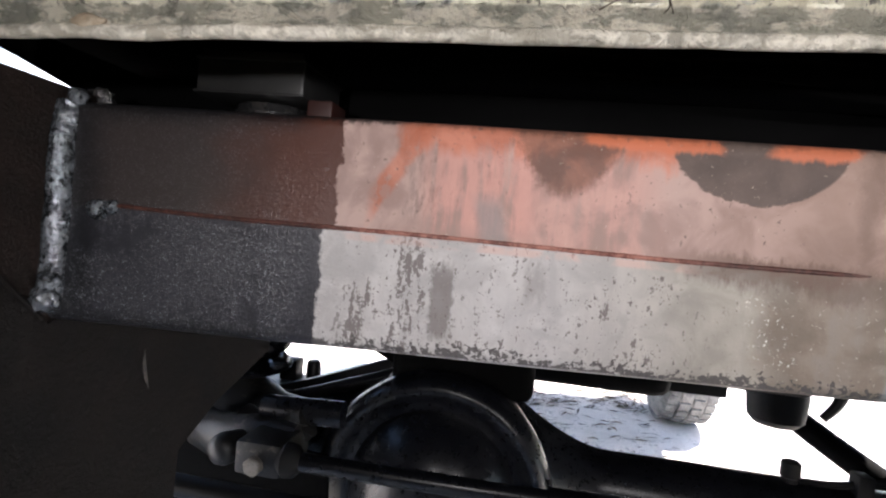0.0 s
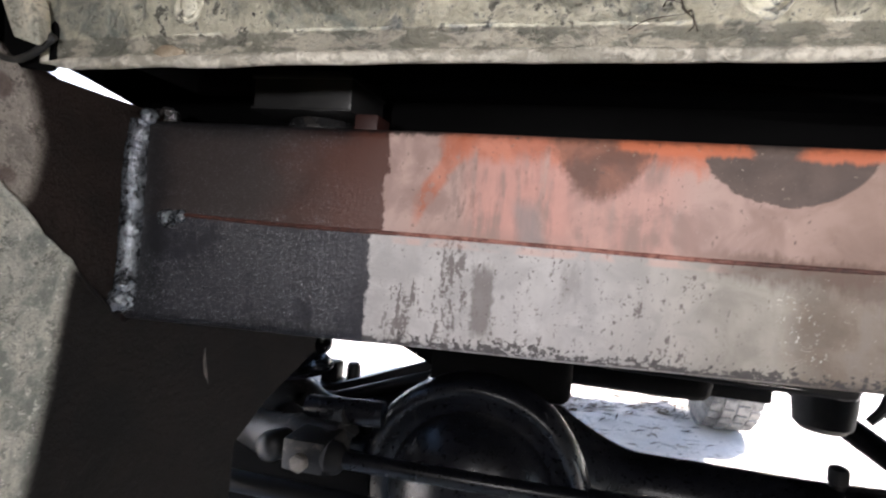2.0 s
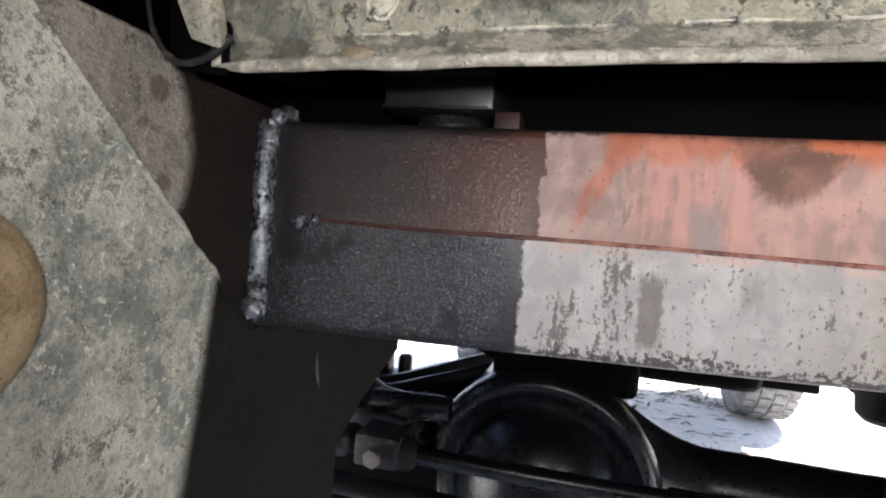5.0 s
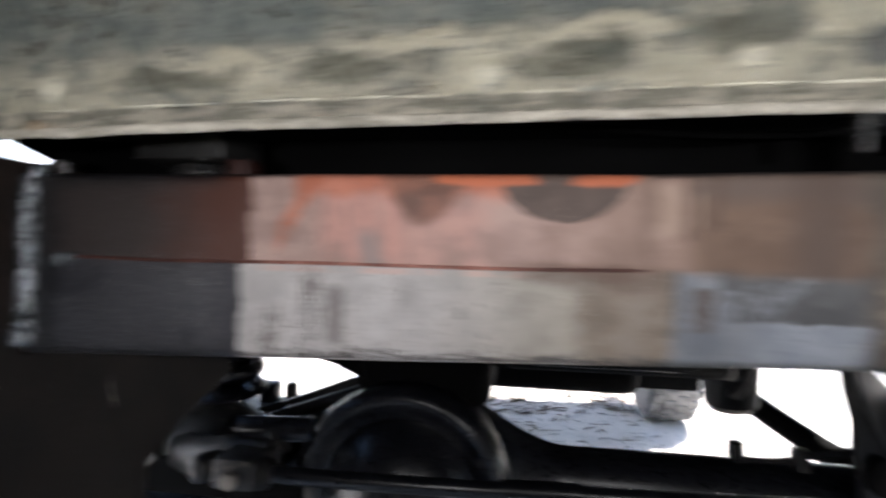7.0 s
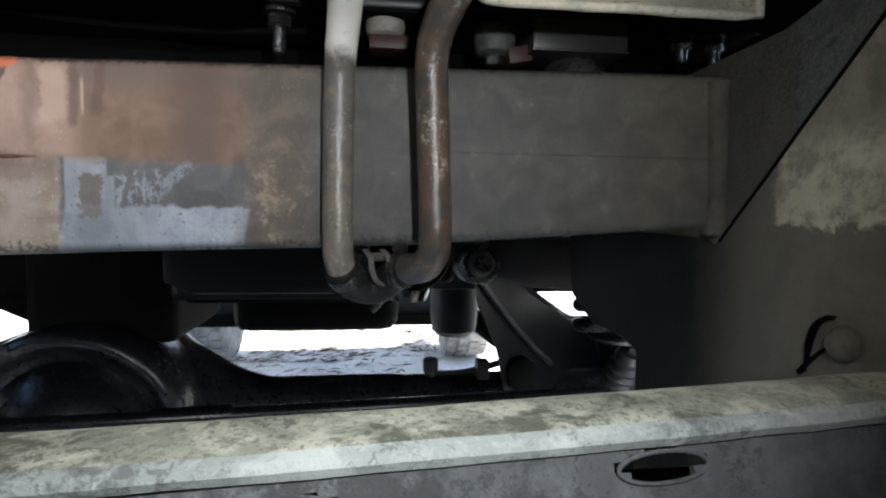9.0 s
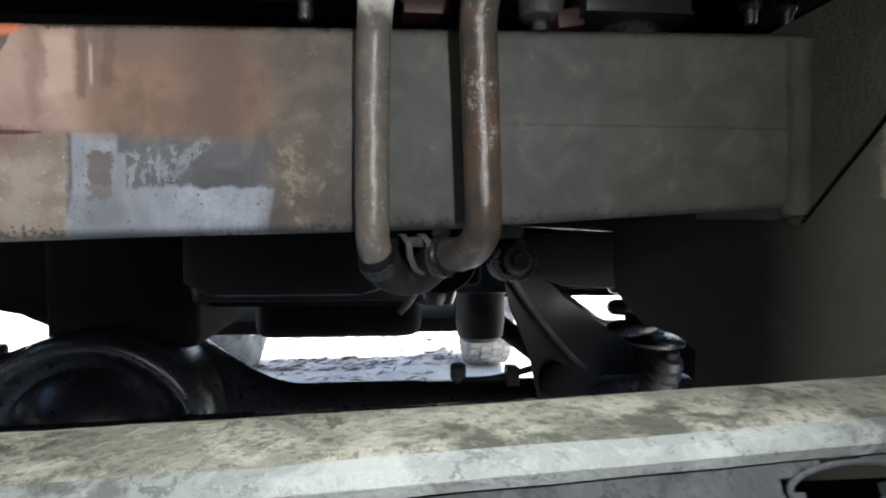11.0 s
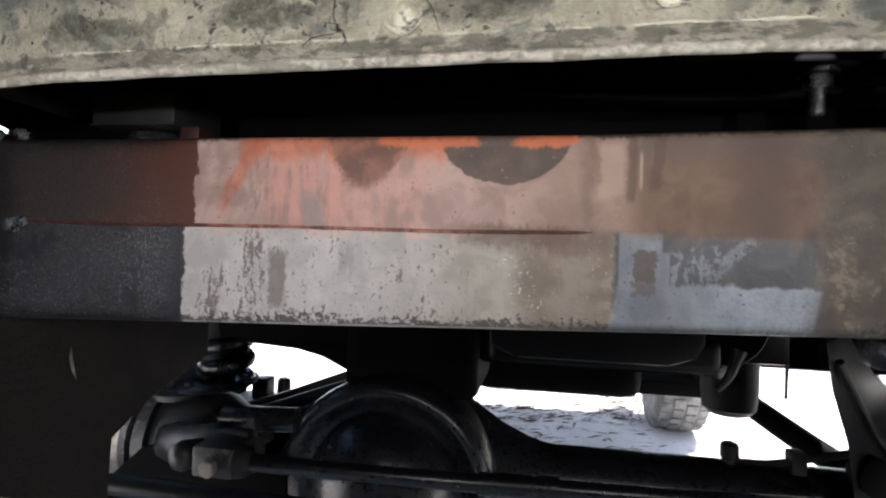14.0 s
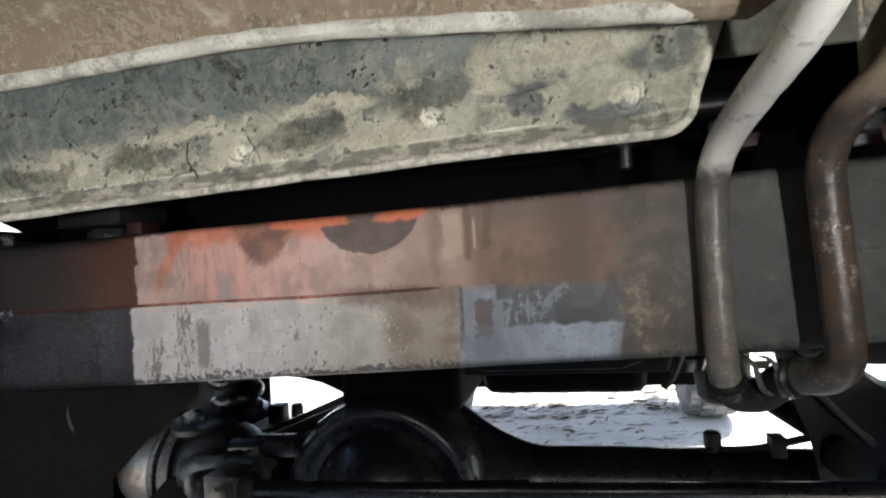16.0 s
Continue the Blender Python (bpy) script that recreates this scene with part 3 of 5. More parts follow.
def plain(name, lo, hi, rough=0.8, scale=6.0, bump=0.3):
    m = Mat(name)
    a, b = m.noise(scale, 6, 0.65), m.noise(scale * 9, 5, 0.7)
    return m.done(m.mix((a * 0.6 + b * 0.4).ramp(0.4, 0.6), lo, hi), rough, 0.0, a * 0.5 + b * 0.6, bump, 0.01)


def foliage():
    m = Mat("leaves")
    col = m.mix(m.island(), (0.045, 0.085, 0.025), (0.12, 0.18, 0.06))
    return m.done(col, 0.6, 0.0, m.noise(60, 3), 0.2, 0.003)


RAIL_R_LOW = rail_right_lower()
PIPE_A = pipe_paint("cream_pipe", (0.88, 0.85, 0.78), (0.115, 0.108, 0.098), (0.190, 0.160, 0.128), 0.952, 0.962, 0.75)
PIPE_B = pipe_paint("rusty_pipe", (0.34, 0.27, 0.195), (0.052, 0.047, 0.041), (0.098, 0.066, 0.047), 0.972, 0.990, 0.6)
EARTH, LITTER, LEAVES = earth(), leaf_litter(), foliage()
TYRE = plain("dusty_tyre", (0.075, 0.076, 0.078), (0.19, 0.19, 0.19), 0.9, 12)
RIM = plain("pale_rim", (0.35, 0.42, 0.48), (0.55, 0.60, 0.64), 0.5, 8)
WALL = plain("white_wall", (0.62, 0.66, 0.72), (0.76, 0.79, 0.83), 0.85, 2)
ROOF = plain("grey_roof", (0.25, 0.24, 0.23), (0.36, 0.34, 0.32), 0.8, 3)
BARK = plain("bark", (0.07, 0.055, 0.04), (0.15, 0.12, 0.09), 0.9, 14, 0.6)
GREYBOX = black_paint("rubber_mount", (0.014, 0.014, 0.014), 0.36, (0.034, 0.033, 0.032), 0.5)
CUP = plain("mount_cup_steel", (0.034, 0.037, 0.036), (0.075, 0.079, 0.075), 0.38, 30)
GAPPLATE = plain("olive_plate", (0.085, 0.085, 0.068), (0.15, 0.148, 0.118), 0.75, 20)
NUT = plain("dusty_nut", (0.14, 0.13, 0.115), (0.26, 0.24, 0.21), 0.5, 60)
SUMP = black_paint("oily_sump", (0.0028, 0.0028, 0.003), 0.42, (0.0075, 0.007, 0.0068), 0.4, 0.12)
TWIG = plain("dry_twig", (0.035, 0.028, 0.02), (0.08, 0.065, 0.045), 0.9, 40)
CLOTH = plain("grey_hose", (0.055, 0.052, 0.046), (0.10, 0.092, 0.08), 0.7, 30)


# ---------------------------------------------------------------- mesh helpers
def thing(name, x, y, z, label, category, group="", kind=""):
    ob = new(name)
    ob.empty_display_size = 0.02
    ob.matrix_basis = Matrix.Translation((x, y, z))
    return tagged(ob, label, category, group, kind)


def part(name, bm, material, parent=None, label="", smooth=True, category="", group="", kind=""):
    """Links a bmesh, in world places, as one mesh object under a thing or a part."""
    me = bpy.data.meshes.new(name)
    bmesh.ops.recalc_face_normals(bm, faces=bm.faces)
    bm.to_mesh(me)
    bm.free()
    me.materials.append(material)
    if smooth:
        me.polygons.foreach_set("use_smooth", [True] * len(me.polygons))
        me.set_sharp_from_angle(angle=radians(38))
    ob = new(name, me)
    if parent is not None:
        ob.parent = parent
        if parent.type == "EMPTY":
            ob.matrix_parent_inverse = parent.matrix_basis.inverted()
    return tagged(ob, label, category, group, kind)


def box(lo, hi, bevel=0.002, seg=2, m=None):
    bm = bmesh.new()
    bmesh.ops.create_cube(bm, size=1.0)
    lo, hi = Vector(lo), Vector(hi)
    mid, size = (lo + hi) / 2, hi - lo
    for v in bm.verts:
        v.co = Vector(a * b for a, b in zip(v.co, size)) + mid
    if bevel:
        bmesh.ops.bevel(bm, geom=bm.edges[:], offset=bevel, segments=seg, profile=0.6, affect="EDGES")
    if m is not None:
        bm.transform(m)
    return bm


def slab(outline, way, bevel=0.0015):
    """A plate: an outline of 3D points, thickened along way."""
    bm = bmesh.new()
    a = [bm.verts.new(p) for p in outline]
    b = [bm.verts.new(Vector(p) + Vector(way)) for p in outline]
    bm.faces.new(a)
    bm.faces.new(b[::-1])
    n = len(a)
    for i in range(n):
        bm.faces.new((a[i], b[i], b[(i + 1) % n], a[(i + 1) % n]))
    if bevel:
        edges = [e for e in bm.edges if len(e.link_faces) == 2]
        bmesh.ops.bevel(bm, geom=edges, offset=bevel, segments=2, profile=0.6, affect="EDGES", clamp_overlap=True)
    return bm


def smooth_path(pts, steps=8):
    """A Catmull-Rom curve through the points."""
    p = [Vector(q) for q in pts]
    p = [2 * p[0] - p[1], *p, 2 * p[-1] - p[-2]]
    out = []
    for i in range(1, len(p) - 2):
        for k in range(steps):
            t = k / steps
            a, b, c, d = p[i - 1 : i + 3]
            out.append(0.5 * (2 * b + (c - a) * t + (2 * a - 5 * b + 4 * c - d) * t * t + (3 * b - a - 3 * c + d) * t ** 3))
    return out + [p[-2]]


def tube(pts, radius, seg=16, steps=8, rough=0.0, seed=0.0, bm=None, caps=True):
    """A round bar or hose along a smooth path; radius is a number or a function of 0..1."""
    path = smooth_path(pts, steps) if steps else [Vector(q) for q in pts]
    bm = bm or bmesh.new()
    rings, up = [], None
    for i, p in enumerate(path):
        ahead = (path[min(i + 1, len(path) - 1)] - path[max(i - 1, 0)]).normalized()
        if up is None:
            up = ahead.orthogonal().normalized()
        up = (up - ahead * up.dot(ahead)).normalized()
        side = ahead.cross(up)
        r = radius(i / (len(path) - 1)) if callable(radius) else radius
        ring = []
        for k in range(seg):
            a = 2 * math.pi * k / seg
            q = up * math.cos(a) + side * math.sin(a)
            wob = 1 + rough * noise.noise((p + q * r) * 160 + Vector((seed, 0, 0))) if rough else 1
            ring.append(bm.verts.new(p + q * r * wob))
        rings.append(ring)
    for a, b in zip(rings, rings[1:]):
        for k in range(seg):
            bm.faces.new((a[k], a[(k + 1) % seg], b[(k + 1) % seg], b[k]))
    if caps:
        bm.faces.new(rings[0][::-1])
        bm.faces.new(rings[-1])
    return bm


def lathe(profile, m, seg=40, start=0.0, sweep=2 * math.pi):
    """Turns (along, radius) pairs about the local z axis; m puts it in place."""
    bm = bmesh.new()
    whole = abs(sweep - 2 * math.pi) < 1e-6
    n = seg if whole else seg + 1
    rings = []
    for h, r in profile:
        if r < 1e-6:
            rings.append([bm.verts.new((0, 0, h))])
        else:
            rings.append([bm.verts.new((r * math.cos(start + sweep * k / seg), r * math.sin(start + sweep * k / seg), h)) for k in range(n)])
    for a, b in zip(rings, rings[1:]):
        for k in range(seg):
            j = (k + 1) % n
            if len(a) == 1 and len(b) == 1:
                continue
            if len(a) == 1:
                bm.faces.new((a[0], b[j], b[k]))
            elif len(b) == 1:
                bm.faces.new((a[k], a[j], b[0]))
            else:
                bm.faces.new((a[k], a[j], b[j], b[k]))
    bm.transform(m)
    return bm


def hexagon(r, h, m):
    bm = bmesh.new()
    bmesh.ops.create_cone(bm, cap_ends=True, segments=6, radius1=r, radius2=r, depth=h)
    bmesh.ops.bevel(bm, geom=bm.edges[:], offset=r * 0.12, segments=2, affect="EDGES")
    bm.transform(m)
    return bm


def bead(pts, radius, seed, flat=0.8, steps=10):
    """A lumpy weld run."""
    path = smooth_path(pts, steps)
    bm = tube(path, lambda t: radius * (1 + 0.15 * noise.noise(Vector((t * len(path) * 0.07, seed, 0)))), 12, 0, 0.0, seed)
    for v in bm.verts:
        v.co += Vector([noise.noise(v.co * 420 + Vector((seed, k * 9.0, 0))) for k in range(3)]) * radius * 0.13
    return bm


def toward(axis):
    return Vector(axis).to_track_quat("Z", "Y").to_matrix().to_4x4()


FACE_FRONT = toward((0, -1, 0))


# ---------------------------------------------------------------- crossmember
def crossmember():
    root = thing("crossmember", 0, 0.04, 0.85, "boxed steel crossmember with worn grey, pink and orange primer", "chassis beam")
    bm = bmesh.new()
    rows, n, deep, r = [], 48, 0.085, 0.006
    for i in range(n + 1):
        x = -0.404 + 0.808 * i / n
        lo, hi = 0.8475 + 0.030 * x + 0.035 * max(0.0, x - 0.2), 0.9562 + 0.019 * max(0.0, x)
        sect = []
        for cy, cz, a0 in ((r, lo + r, 180), (deep - r, lo + r, 270), (deep - r, hi - r, 0), (r, hi - r, 90)):
            for k in range(4):
                a = radians(a0 + 30 * k)
                sect.append((cy + r * math.cos(a), cz + r * math.sin(a)))
        dent = 0.0006 * noise.noise(Vector((x * 9, 0, 3)))
        rows.append([bm.verts.new((x, y + dent + 0.0007 * noise.noise(Vector((x * 14, z * 30, 7))), z + dent)) for y, z in sect])
    m = len(rows[0])
    for a, b in zip(rows, rows[1:]):
        for k in range(m):
            bm.faces.new((a[k], a[(k + 1) % m], b[(k + 1) % m], b[k]))
    bm.faces.new(rows[0][::-1])
    bm.faces.new(rows[-1])
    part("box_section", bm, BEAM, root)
    part("seam_weld", bead([(-0.364, -0.0005, 0.9014), (-0.30, -0.0004, 0.9003), (-0.2, -0.0004, 0.9010), (-0.10, -0.0004, 0.9005), (-0.055, -0.0002, 0.9008), (-0.02, 0.0002, 0.9013), (0.012, 0.0022, 0.9020)], 0.0011, 1.0, steps=60),
         SEAM, root, "thin reddish primed weld seam")
    part("end_weld", bead([(-0.4000, -0.001, 0.842), (-0.3990, -0.001, 0.87), (-0.3985, -0.001, 0.90), (-0.3985, -0.001, 0.93), (-0.3980, 0.002, 0.955)], 0.0070, 2.0, steps=40),
         WELD, root, "bright silver weld bead")
    for x, y, z, s in ((-0.398, -0.006, 0.848, 0.0075), (-0.374, -0.001, 0.8985, 0.0055), (-0.366, 0.0, 0.9005, 0.004), (-0.397, -0.005, 0.858, 0.006), (-0.392, 0.0, 0.9575, 0.005)):
        b2 = bmesh.new()
        bmesh.ops.create_icosphere(b2, subdivisions=3, radius=s)
        for v in b2.verts:
            v.co *= 1 + 0.25 * noise.noise(v.co * 400 + Vector((x * 50, 0, 0)))
            v.co += Vector((x, y, z))
        part("weld_lump", b2, WELD, root, "silvery lump of weld metal")
    part("end_weld", bead([(0.4005, 0.001, 0.862), (0.4000, 0.001, 0.89), (0.3985, 0.001, 0.92), (0.3975, 0.0015, 0.958)], 0.0075, 5.0, steps=20), RAIL_R, root, "dull painted weld run")


crossmember()


# ---------------------------------------------------------------- frame rails with their bumper brackets
def frame_rail(s, upper, lower):
    x = s * 0.402
    root = thing("frame_rail", s * 0.44, 0.3, 0.9, "dirty steel frame rail end, black oversprayed" if s < 0 else "dark olive steel frame rail end with a mud patch", "chassis rail", "frame rails")
    t = s * 0.006
    dz = 0.0 if s < 0 else 0.021
    top = [(-0.50, 0.975), (-0.20, 0.978), (-0.085, 0.975), (-0.05, 0.963), (0.02, 0.963), (0.11, 0.963), (0.11, 0.830), (0.02, 0.830), (-0.50, 0.70)]
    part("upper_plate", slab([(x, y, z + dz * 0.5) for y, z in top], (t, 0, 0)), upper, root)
    # lower gusset, a thick plate whose slanting edge runs down to the beam's lower corner
    xi = x - s * 0.003
    low = [(-0.62, 1.44), (-0.001, 0.832 + dz), (0.012, 0.843), (0.262, 0.850), (0.262, 0.768), (0.172, 0.742), (0.122, 0.718), (0.117, 0.52), (-0.62, 0.52)]
    if s > 0:
        low[2:] = [(0.012, 0.859), (0.262, 0.860), (0.258, 0.800), (0.252, 0.786), (0.221, 0.774), (0.190, 0.764), (0.126, 0.767), (0.098, 0.762), (0.094, 0.52), (-0.62, 0.52)]
    low[0] = (-0.25, 1.075 + dz)
    low.insert(0, (-0.62, 1.075 + dz))
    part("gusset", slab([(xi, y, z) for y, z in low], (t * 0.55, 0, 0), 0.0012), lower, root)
    line = [(xi - s * 0.0004, -0.006 - 0.244 * k / 12, 0.837 + dz + 0.238 * k / 12 + 0.0012 * noise.noise(Vector((k * 0.9, s, 0)))) for k in range(13)]
    if s > 0:
        # black tube stands in for the shadow gap beside the plate edge
        part("edge_sealant", tube(line, 0.0010, 6, 2), FLAT_BLACK, root, "thin black line for the shadow gap along the plate edge")
    # box rail going back over the axle
    part("rail_box", box((min(x + t, x + s * 0.075), 0.0, 0.845), (max(x + t, x + s * 0.075), 3.1, 0.962), 0.006), BLACK, root, "black painted box rail")
    # eye of the tow bracket
    eye = Matrix.Translation((xi - s * 0.001, -0.168 if s < 0 else -0.104, 0.868 if s < 0 else 0.806)) @ toward((-s, 0, 0))
    if s > 0:
        part("eye_knob", lathe([(0, 0.0085), (0.003, 0.008), (0.006, 0.0055), (0.0075, 0.0)], eye @ pose(0.0, 0.010, 0), 24), RAIL_R_LOW, root, "pale round knob")
        fold = [(xi - 0.003, y, z) for y, z in ((-0.080, 0.796), (-0.085, 0.802), (-0.092, 0.809), (-0.099, 0.8140), (-0.106, 0.8165))]
        part("eye_lip", tube(fold, lambda t: 0.0016 - 0.0011 * t, 8, 6), FLAT_BLACK, root, "thin black fold across the eye")
    else:
        part("eye_washer", lathe([(-0.002, 0.010), (0.004, 0.0125), (0.0055, 0.016), (0.0030, 0.0195), (0.0032, 0.0215), (0.0060, 0.025), (0.0062, 0.030), (0.003, 0.035), (0, 0.036)], eye, 40), YELLOW if s < 0 else RAIL_R_LOW, root, "rusty ochre raised washer" if s < 0 else "")
    if s > 0:
        lip = [(xi - 0.003, y, z) for y, z in ((-0.0835, 0.797), (-0.0845, 0.806), (-0.0858, 0.814), (-0.0890, 0.822), (-0.0945, 0.8265), (-0.1000, 0.8280))]
        part("eye_lip", tube(lip, lambda t: 0.0006 + 0.0012 * math.sin(math.pi * min(1.0, t * 1.05)), 8, 6), FLAT_BLACK, root, "black bent lip round the eye")
    if s < 0:
        part("eye_bolt", hexagon(0.012, 0.012, eye), DUSTY, root, "dusty bolt head")
        # thin tube added along the edge for its highlight
        rim_line = [(xi + 0.0006, -0.006 - 0.244 * k / 24, 0.837 + dz + 0.238 * k / 24 + 0.0015 * noise.noise(Vector((k * 0.9, s, 0)))) for k in range(25)]
        part("crusted_edge", tube(rim_line, 0.0011, 6, 2, 0.8, 4.0), RAIL_L_LOW, root, "thin rim added to give the plate edge its highlight")
    eye2 = Matrix.Translation((xi - s * 0.001, -0.105, 0.770)) @ toward((-s, 0, 0))
    part("lower_bolt", lathe([(0, 0.012), (0.003, 0.012), (0.004, 0.010), (0.007, 0.008), (0.007, 0.0)], eye2, 28), DUSTY, root, "dusty bolt and washer")
    if s < 0:
        chip = slab([(xi + 0.0035, 0.0720, 0.806), (xi + 0.0035, 0.0745, 0.793), (xi + 0.0035, 0.0785, 0.778), (xi + 0.0035, 0.0735, 0.786), (xi + 0.0035, 0.0705, 0.796)], (0.0006, 0, 0), 0)
        part("bare_chip", chip, DUSTY, root, "pale chip in the black paint")
    return root


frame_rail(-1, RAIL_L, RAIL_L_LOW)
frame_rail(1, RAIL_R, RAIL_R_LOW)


# ---------------------------------------------------------------- bumper: upper panels, shelf, lower flange
def fold_z(x):
    if x > 0.17:
        return 1.0145 + 0.032 * min(1.0, (x - 0.17) / 0.05)
    return 1.0405 - 0.115 * max(0.0, x + 0.06)


def arc_corner(cx, cz, r, a0, a1, n=6):
    return [(cx + r * math.cos(radians(a0 + (a1 - a0) * k / n)), cz + r * math.sin(radians(a0 + (a1 - a0) * k / n))) for k in range(n + 1)]


def upper_panel(root, x0, x1, plan, low_lip, material, label, round_left, round_right):
    """plan gives the sheet's y along x, low_lip the height of its lower lip."""
    r = 0.016
    za, zb = low_lip(x0), low_lip(x1)
    edge = []
    if round_left:
        edge += [(x0 + 0.001, 1.03)] + arc_corner(x0 + r, za + r, r, 180, 270)
    else:
        edge += [(x0, 1.05), (x0, za)]
    if round_right:
        edge += arc_corner(x1 - r, zb + r, r, 270, 360) + [(x1 + 0.016, 1.03)]
    else:
        edge += [(x1, zb), (x1, 1.03)]
    path = []
    for (ax, az), (bx, bz) in zip(edge, edge[1:]):
        n = max(1, int(abs(bx - ax) / 0.012))
        flat = abs(bx - ax) > 0.05
        for k in range(n):
            px = ax + (bx - ax) * k / n
            pz = low_lip(px) if flat else az + (bz - az) * k / n
            path.append(Vector((px, plan(px) - 0.0012 + 0.0006 * noise.noise(Vector((px * 40, 2, 0))), pz + 0.0006 * noise.noise(Vector((px * 30, 5, 0))))))
    path.append(Vector((edge[-1][0], plan(edge[-1][0]) - 0.0012, edge[-1][1])))

    def low_z(px):
        if round_left and px < x0 + r:
            return low_lip(px) + r - math.sqrt(max(r * r - (x0 + r - px) ** 2, 0))
        if round_right and px > x1 - r:
            return low_lip(px) + r - math.sqrt(max(r * r - (px - x1 + r) ** 2, 0))
        return low_lip(px)

    # sheet as columns between the lower outline and the fold
    cols, rows_n = 130, 14
    bm = bmesh.new()
    grid = []
    for i in range(cols + 1):
        px = x0 + (x1 - x0) * i / cols
        z0, z1 = low_z(px), fold_z(px) + 0.006
        col = []
        for k in range(rows_n + 1):
            pz = z0 + (z1 - z0) * k / rows_n
            shift = 0.012 if round_right and i == cols else 0.0
            up = pz - low_lip(px)
            wav = 0.0022 * noise.noise(Vector((px * 22, pz * 30, 1))) + 0.0012 * noise.noise(Vector((px * 70, pz * 90, 4)))
            swell = -0.0015 * math.exp(-(up / 0.010) ** 2)
            col.append(bm.verts.new((px + shift * k / rows_n, plan(px) - up * 0.10 + wav + swell, pz)))
        grid.append(col)
    for a, b in zip(grid, grid[1:]):
        for k in range(rows_n):
            bm.faces.new((a[k], b[k], b[k + 1], a[k + 1]))
    bmesh.ops.solidify(bm, geom=bm.faces[:], thickness=0.0025)
    sheet = part("panel", bm, material, root, label)
    part("rolled_lip", tube(path, lambda t: 0.0026, 10, 0, 0.16, x0), material, sheet, "rolled lower lip")
    inset = [Vector((p.x, p.y + 0.0002, p.z + 0.0105)) for p in path if p.z < low_lip(p.x) + 0.002]
    if len(inset) > 1:
        part("pressed_ridge", tube(inset, 0.0008, 6, 0, 0.9, x0 + 2), material, sheet, "shallow pressed ridge")
    return sheet


def left_plan(x):
    return -0.0775 + 0.045 * max(x, -0.2)


def left_lip(x):
    return 0.9705 + 0.027 * min(x, 0.05)


bumper = thing("front_bumper", 0, -0.2, 0.97, "mud-caked pressed steel front bumper seen from inside", "bumper")
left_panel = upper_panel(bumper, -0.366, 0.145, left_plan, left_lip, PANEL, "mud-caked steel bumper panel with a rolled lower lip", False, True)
right_panel = upper_panel(bumper, 0.226, 0.386, lambda x: -0.048, lambda x: 0.981, PANEL_R, "greyish mud-caked steel bumper panel beside the pipes", True, False)


def boss(parent, x, y, z, r, label, high=0.004, material=None):
    prof = [(0, r * 1.15), (high * 0.35, r * 1.08), (high * 0.5, r * 0.95), (-high * 0.2, r * 0.86), (-high * 0.2, r * 0.74), (high * 0.25, r * 0.6), (high * 0.5, r * 0.3), (high * 0.45, 0.0)]
    bm = lathe(prof, Matrix.Translation((x, y, z)) @ FACE_FRONT, 28)
    for v in bm.verts:
        v.co += Vector((noise.noise(v.co * 150), 0, noise.noise(v.co * 150 + Vector((5, 0, 0))))) * 0.0013
    part("plug", bm, material or PANEL, parent, label)


boss(left_panel, -0.089, left_plan(-0.089) - 0.0025, 0.987, 0.0075, "muddy knob of a plug", 0.004)
boss(left_panel, 0.115, left_plan(0.115) - 0.0028, 0.991, 0.0072, "round muddy plug", 0.0024)
boss(left_panel, 0.018, left_plan(0.018) - 0.0025, 0.993, 0.0052, "half-hidden drain plug", 0.0012)
boss(left_panel, -0.297, left_plan(-0.297) - 0.0025, 0.983, 0.0055, "drain plug", 0.003)
boss(right_panel, 0.307, -0.0505, 0.991, 0.0022, "small black drain plug", 0.0012, RUBBER)


def clod(x, z, r):
    bm = bmesh.new()
    bmesh.ops.create_icosphere(bm, subdivisions=3, radius=r)
    for v in bm.verts:
        v.co *= 1 + 0.35 * noise.noise(v.co * 260 + Vector((x * 40, 0, 0)))
        v.co = Vector((v.co.x * 1.5 + x, v.co.y * 0.45 + left_plan(x) - 0.0015, v.co.z * 0.7 + z))
    part("mud_clod", bm, SHELF, left_panel, "cracked brown clod of dry mud")


clod(-0.306, left_lip(-0.306) + 0.003, 0.0046)
clod(-0.299, left_lip(-0.299) + 0.001, 0.0030)


def twig(pts, r, label):
    part("twig", tube(pts, lambda t: r * (0.75 - 0.5 * t), 6, 6, 0.2, pts[0][0]), TWIG, None, label, category="twig", group="twigs on the panel")


twig([(-0.117, -0.092, 0.993), (-0.1172, -0.093, 0.984), (-0.115, -0.092, 0.9785), (-0.1125, -0.093, 0.9755), (-0.1108, -0.092, 0.9718)], 0.0006, "dry dark twig stuck to the muddy panel")
twig([(-0.1315, -0.091, 0.9728), (-0.126, -0.093, 0.9752), (-0.119, -0.092, 0.9768), (-0.1135, -0.093, 0.9772)], 0.00038, "thin dry side twig beside the stem")
twig([(-0.1215, -0.091, 0.9800), (-0.1205, -0.093, 0.9812), (-0.1175, -0.092, 0.9812), (-0.1155, -0.092, 0.9800)], 0.00042, "hooked dry sprig beside the stem")
twig([(-0.1158, -0.092, 0.9795), (-0.1148, -0.094, 0.9770), (-0.1132, -0.093, 0.9778), (-0.112, -0.092, 0.9740), (-0.1135, -0.092, 0.9718)], 0.0007, "matted knot of dry twig at the lip")
twig([(-0.0805, -0.091, 0.9925), (-0.0775, -0.093, 0.9885), (-0.0745, -0.092, 0.983), (-0.0725, -0.092, 0.9765)], 0.0005, "thin dry stalk beside the plug")


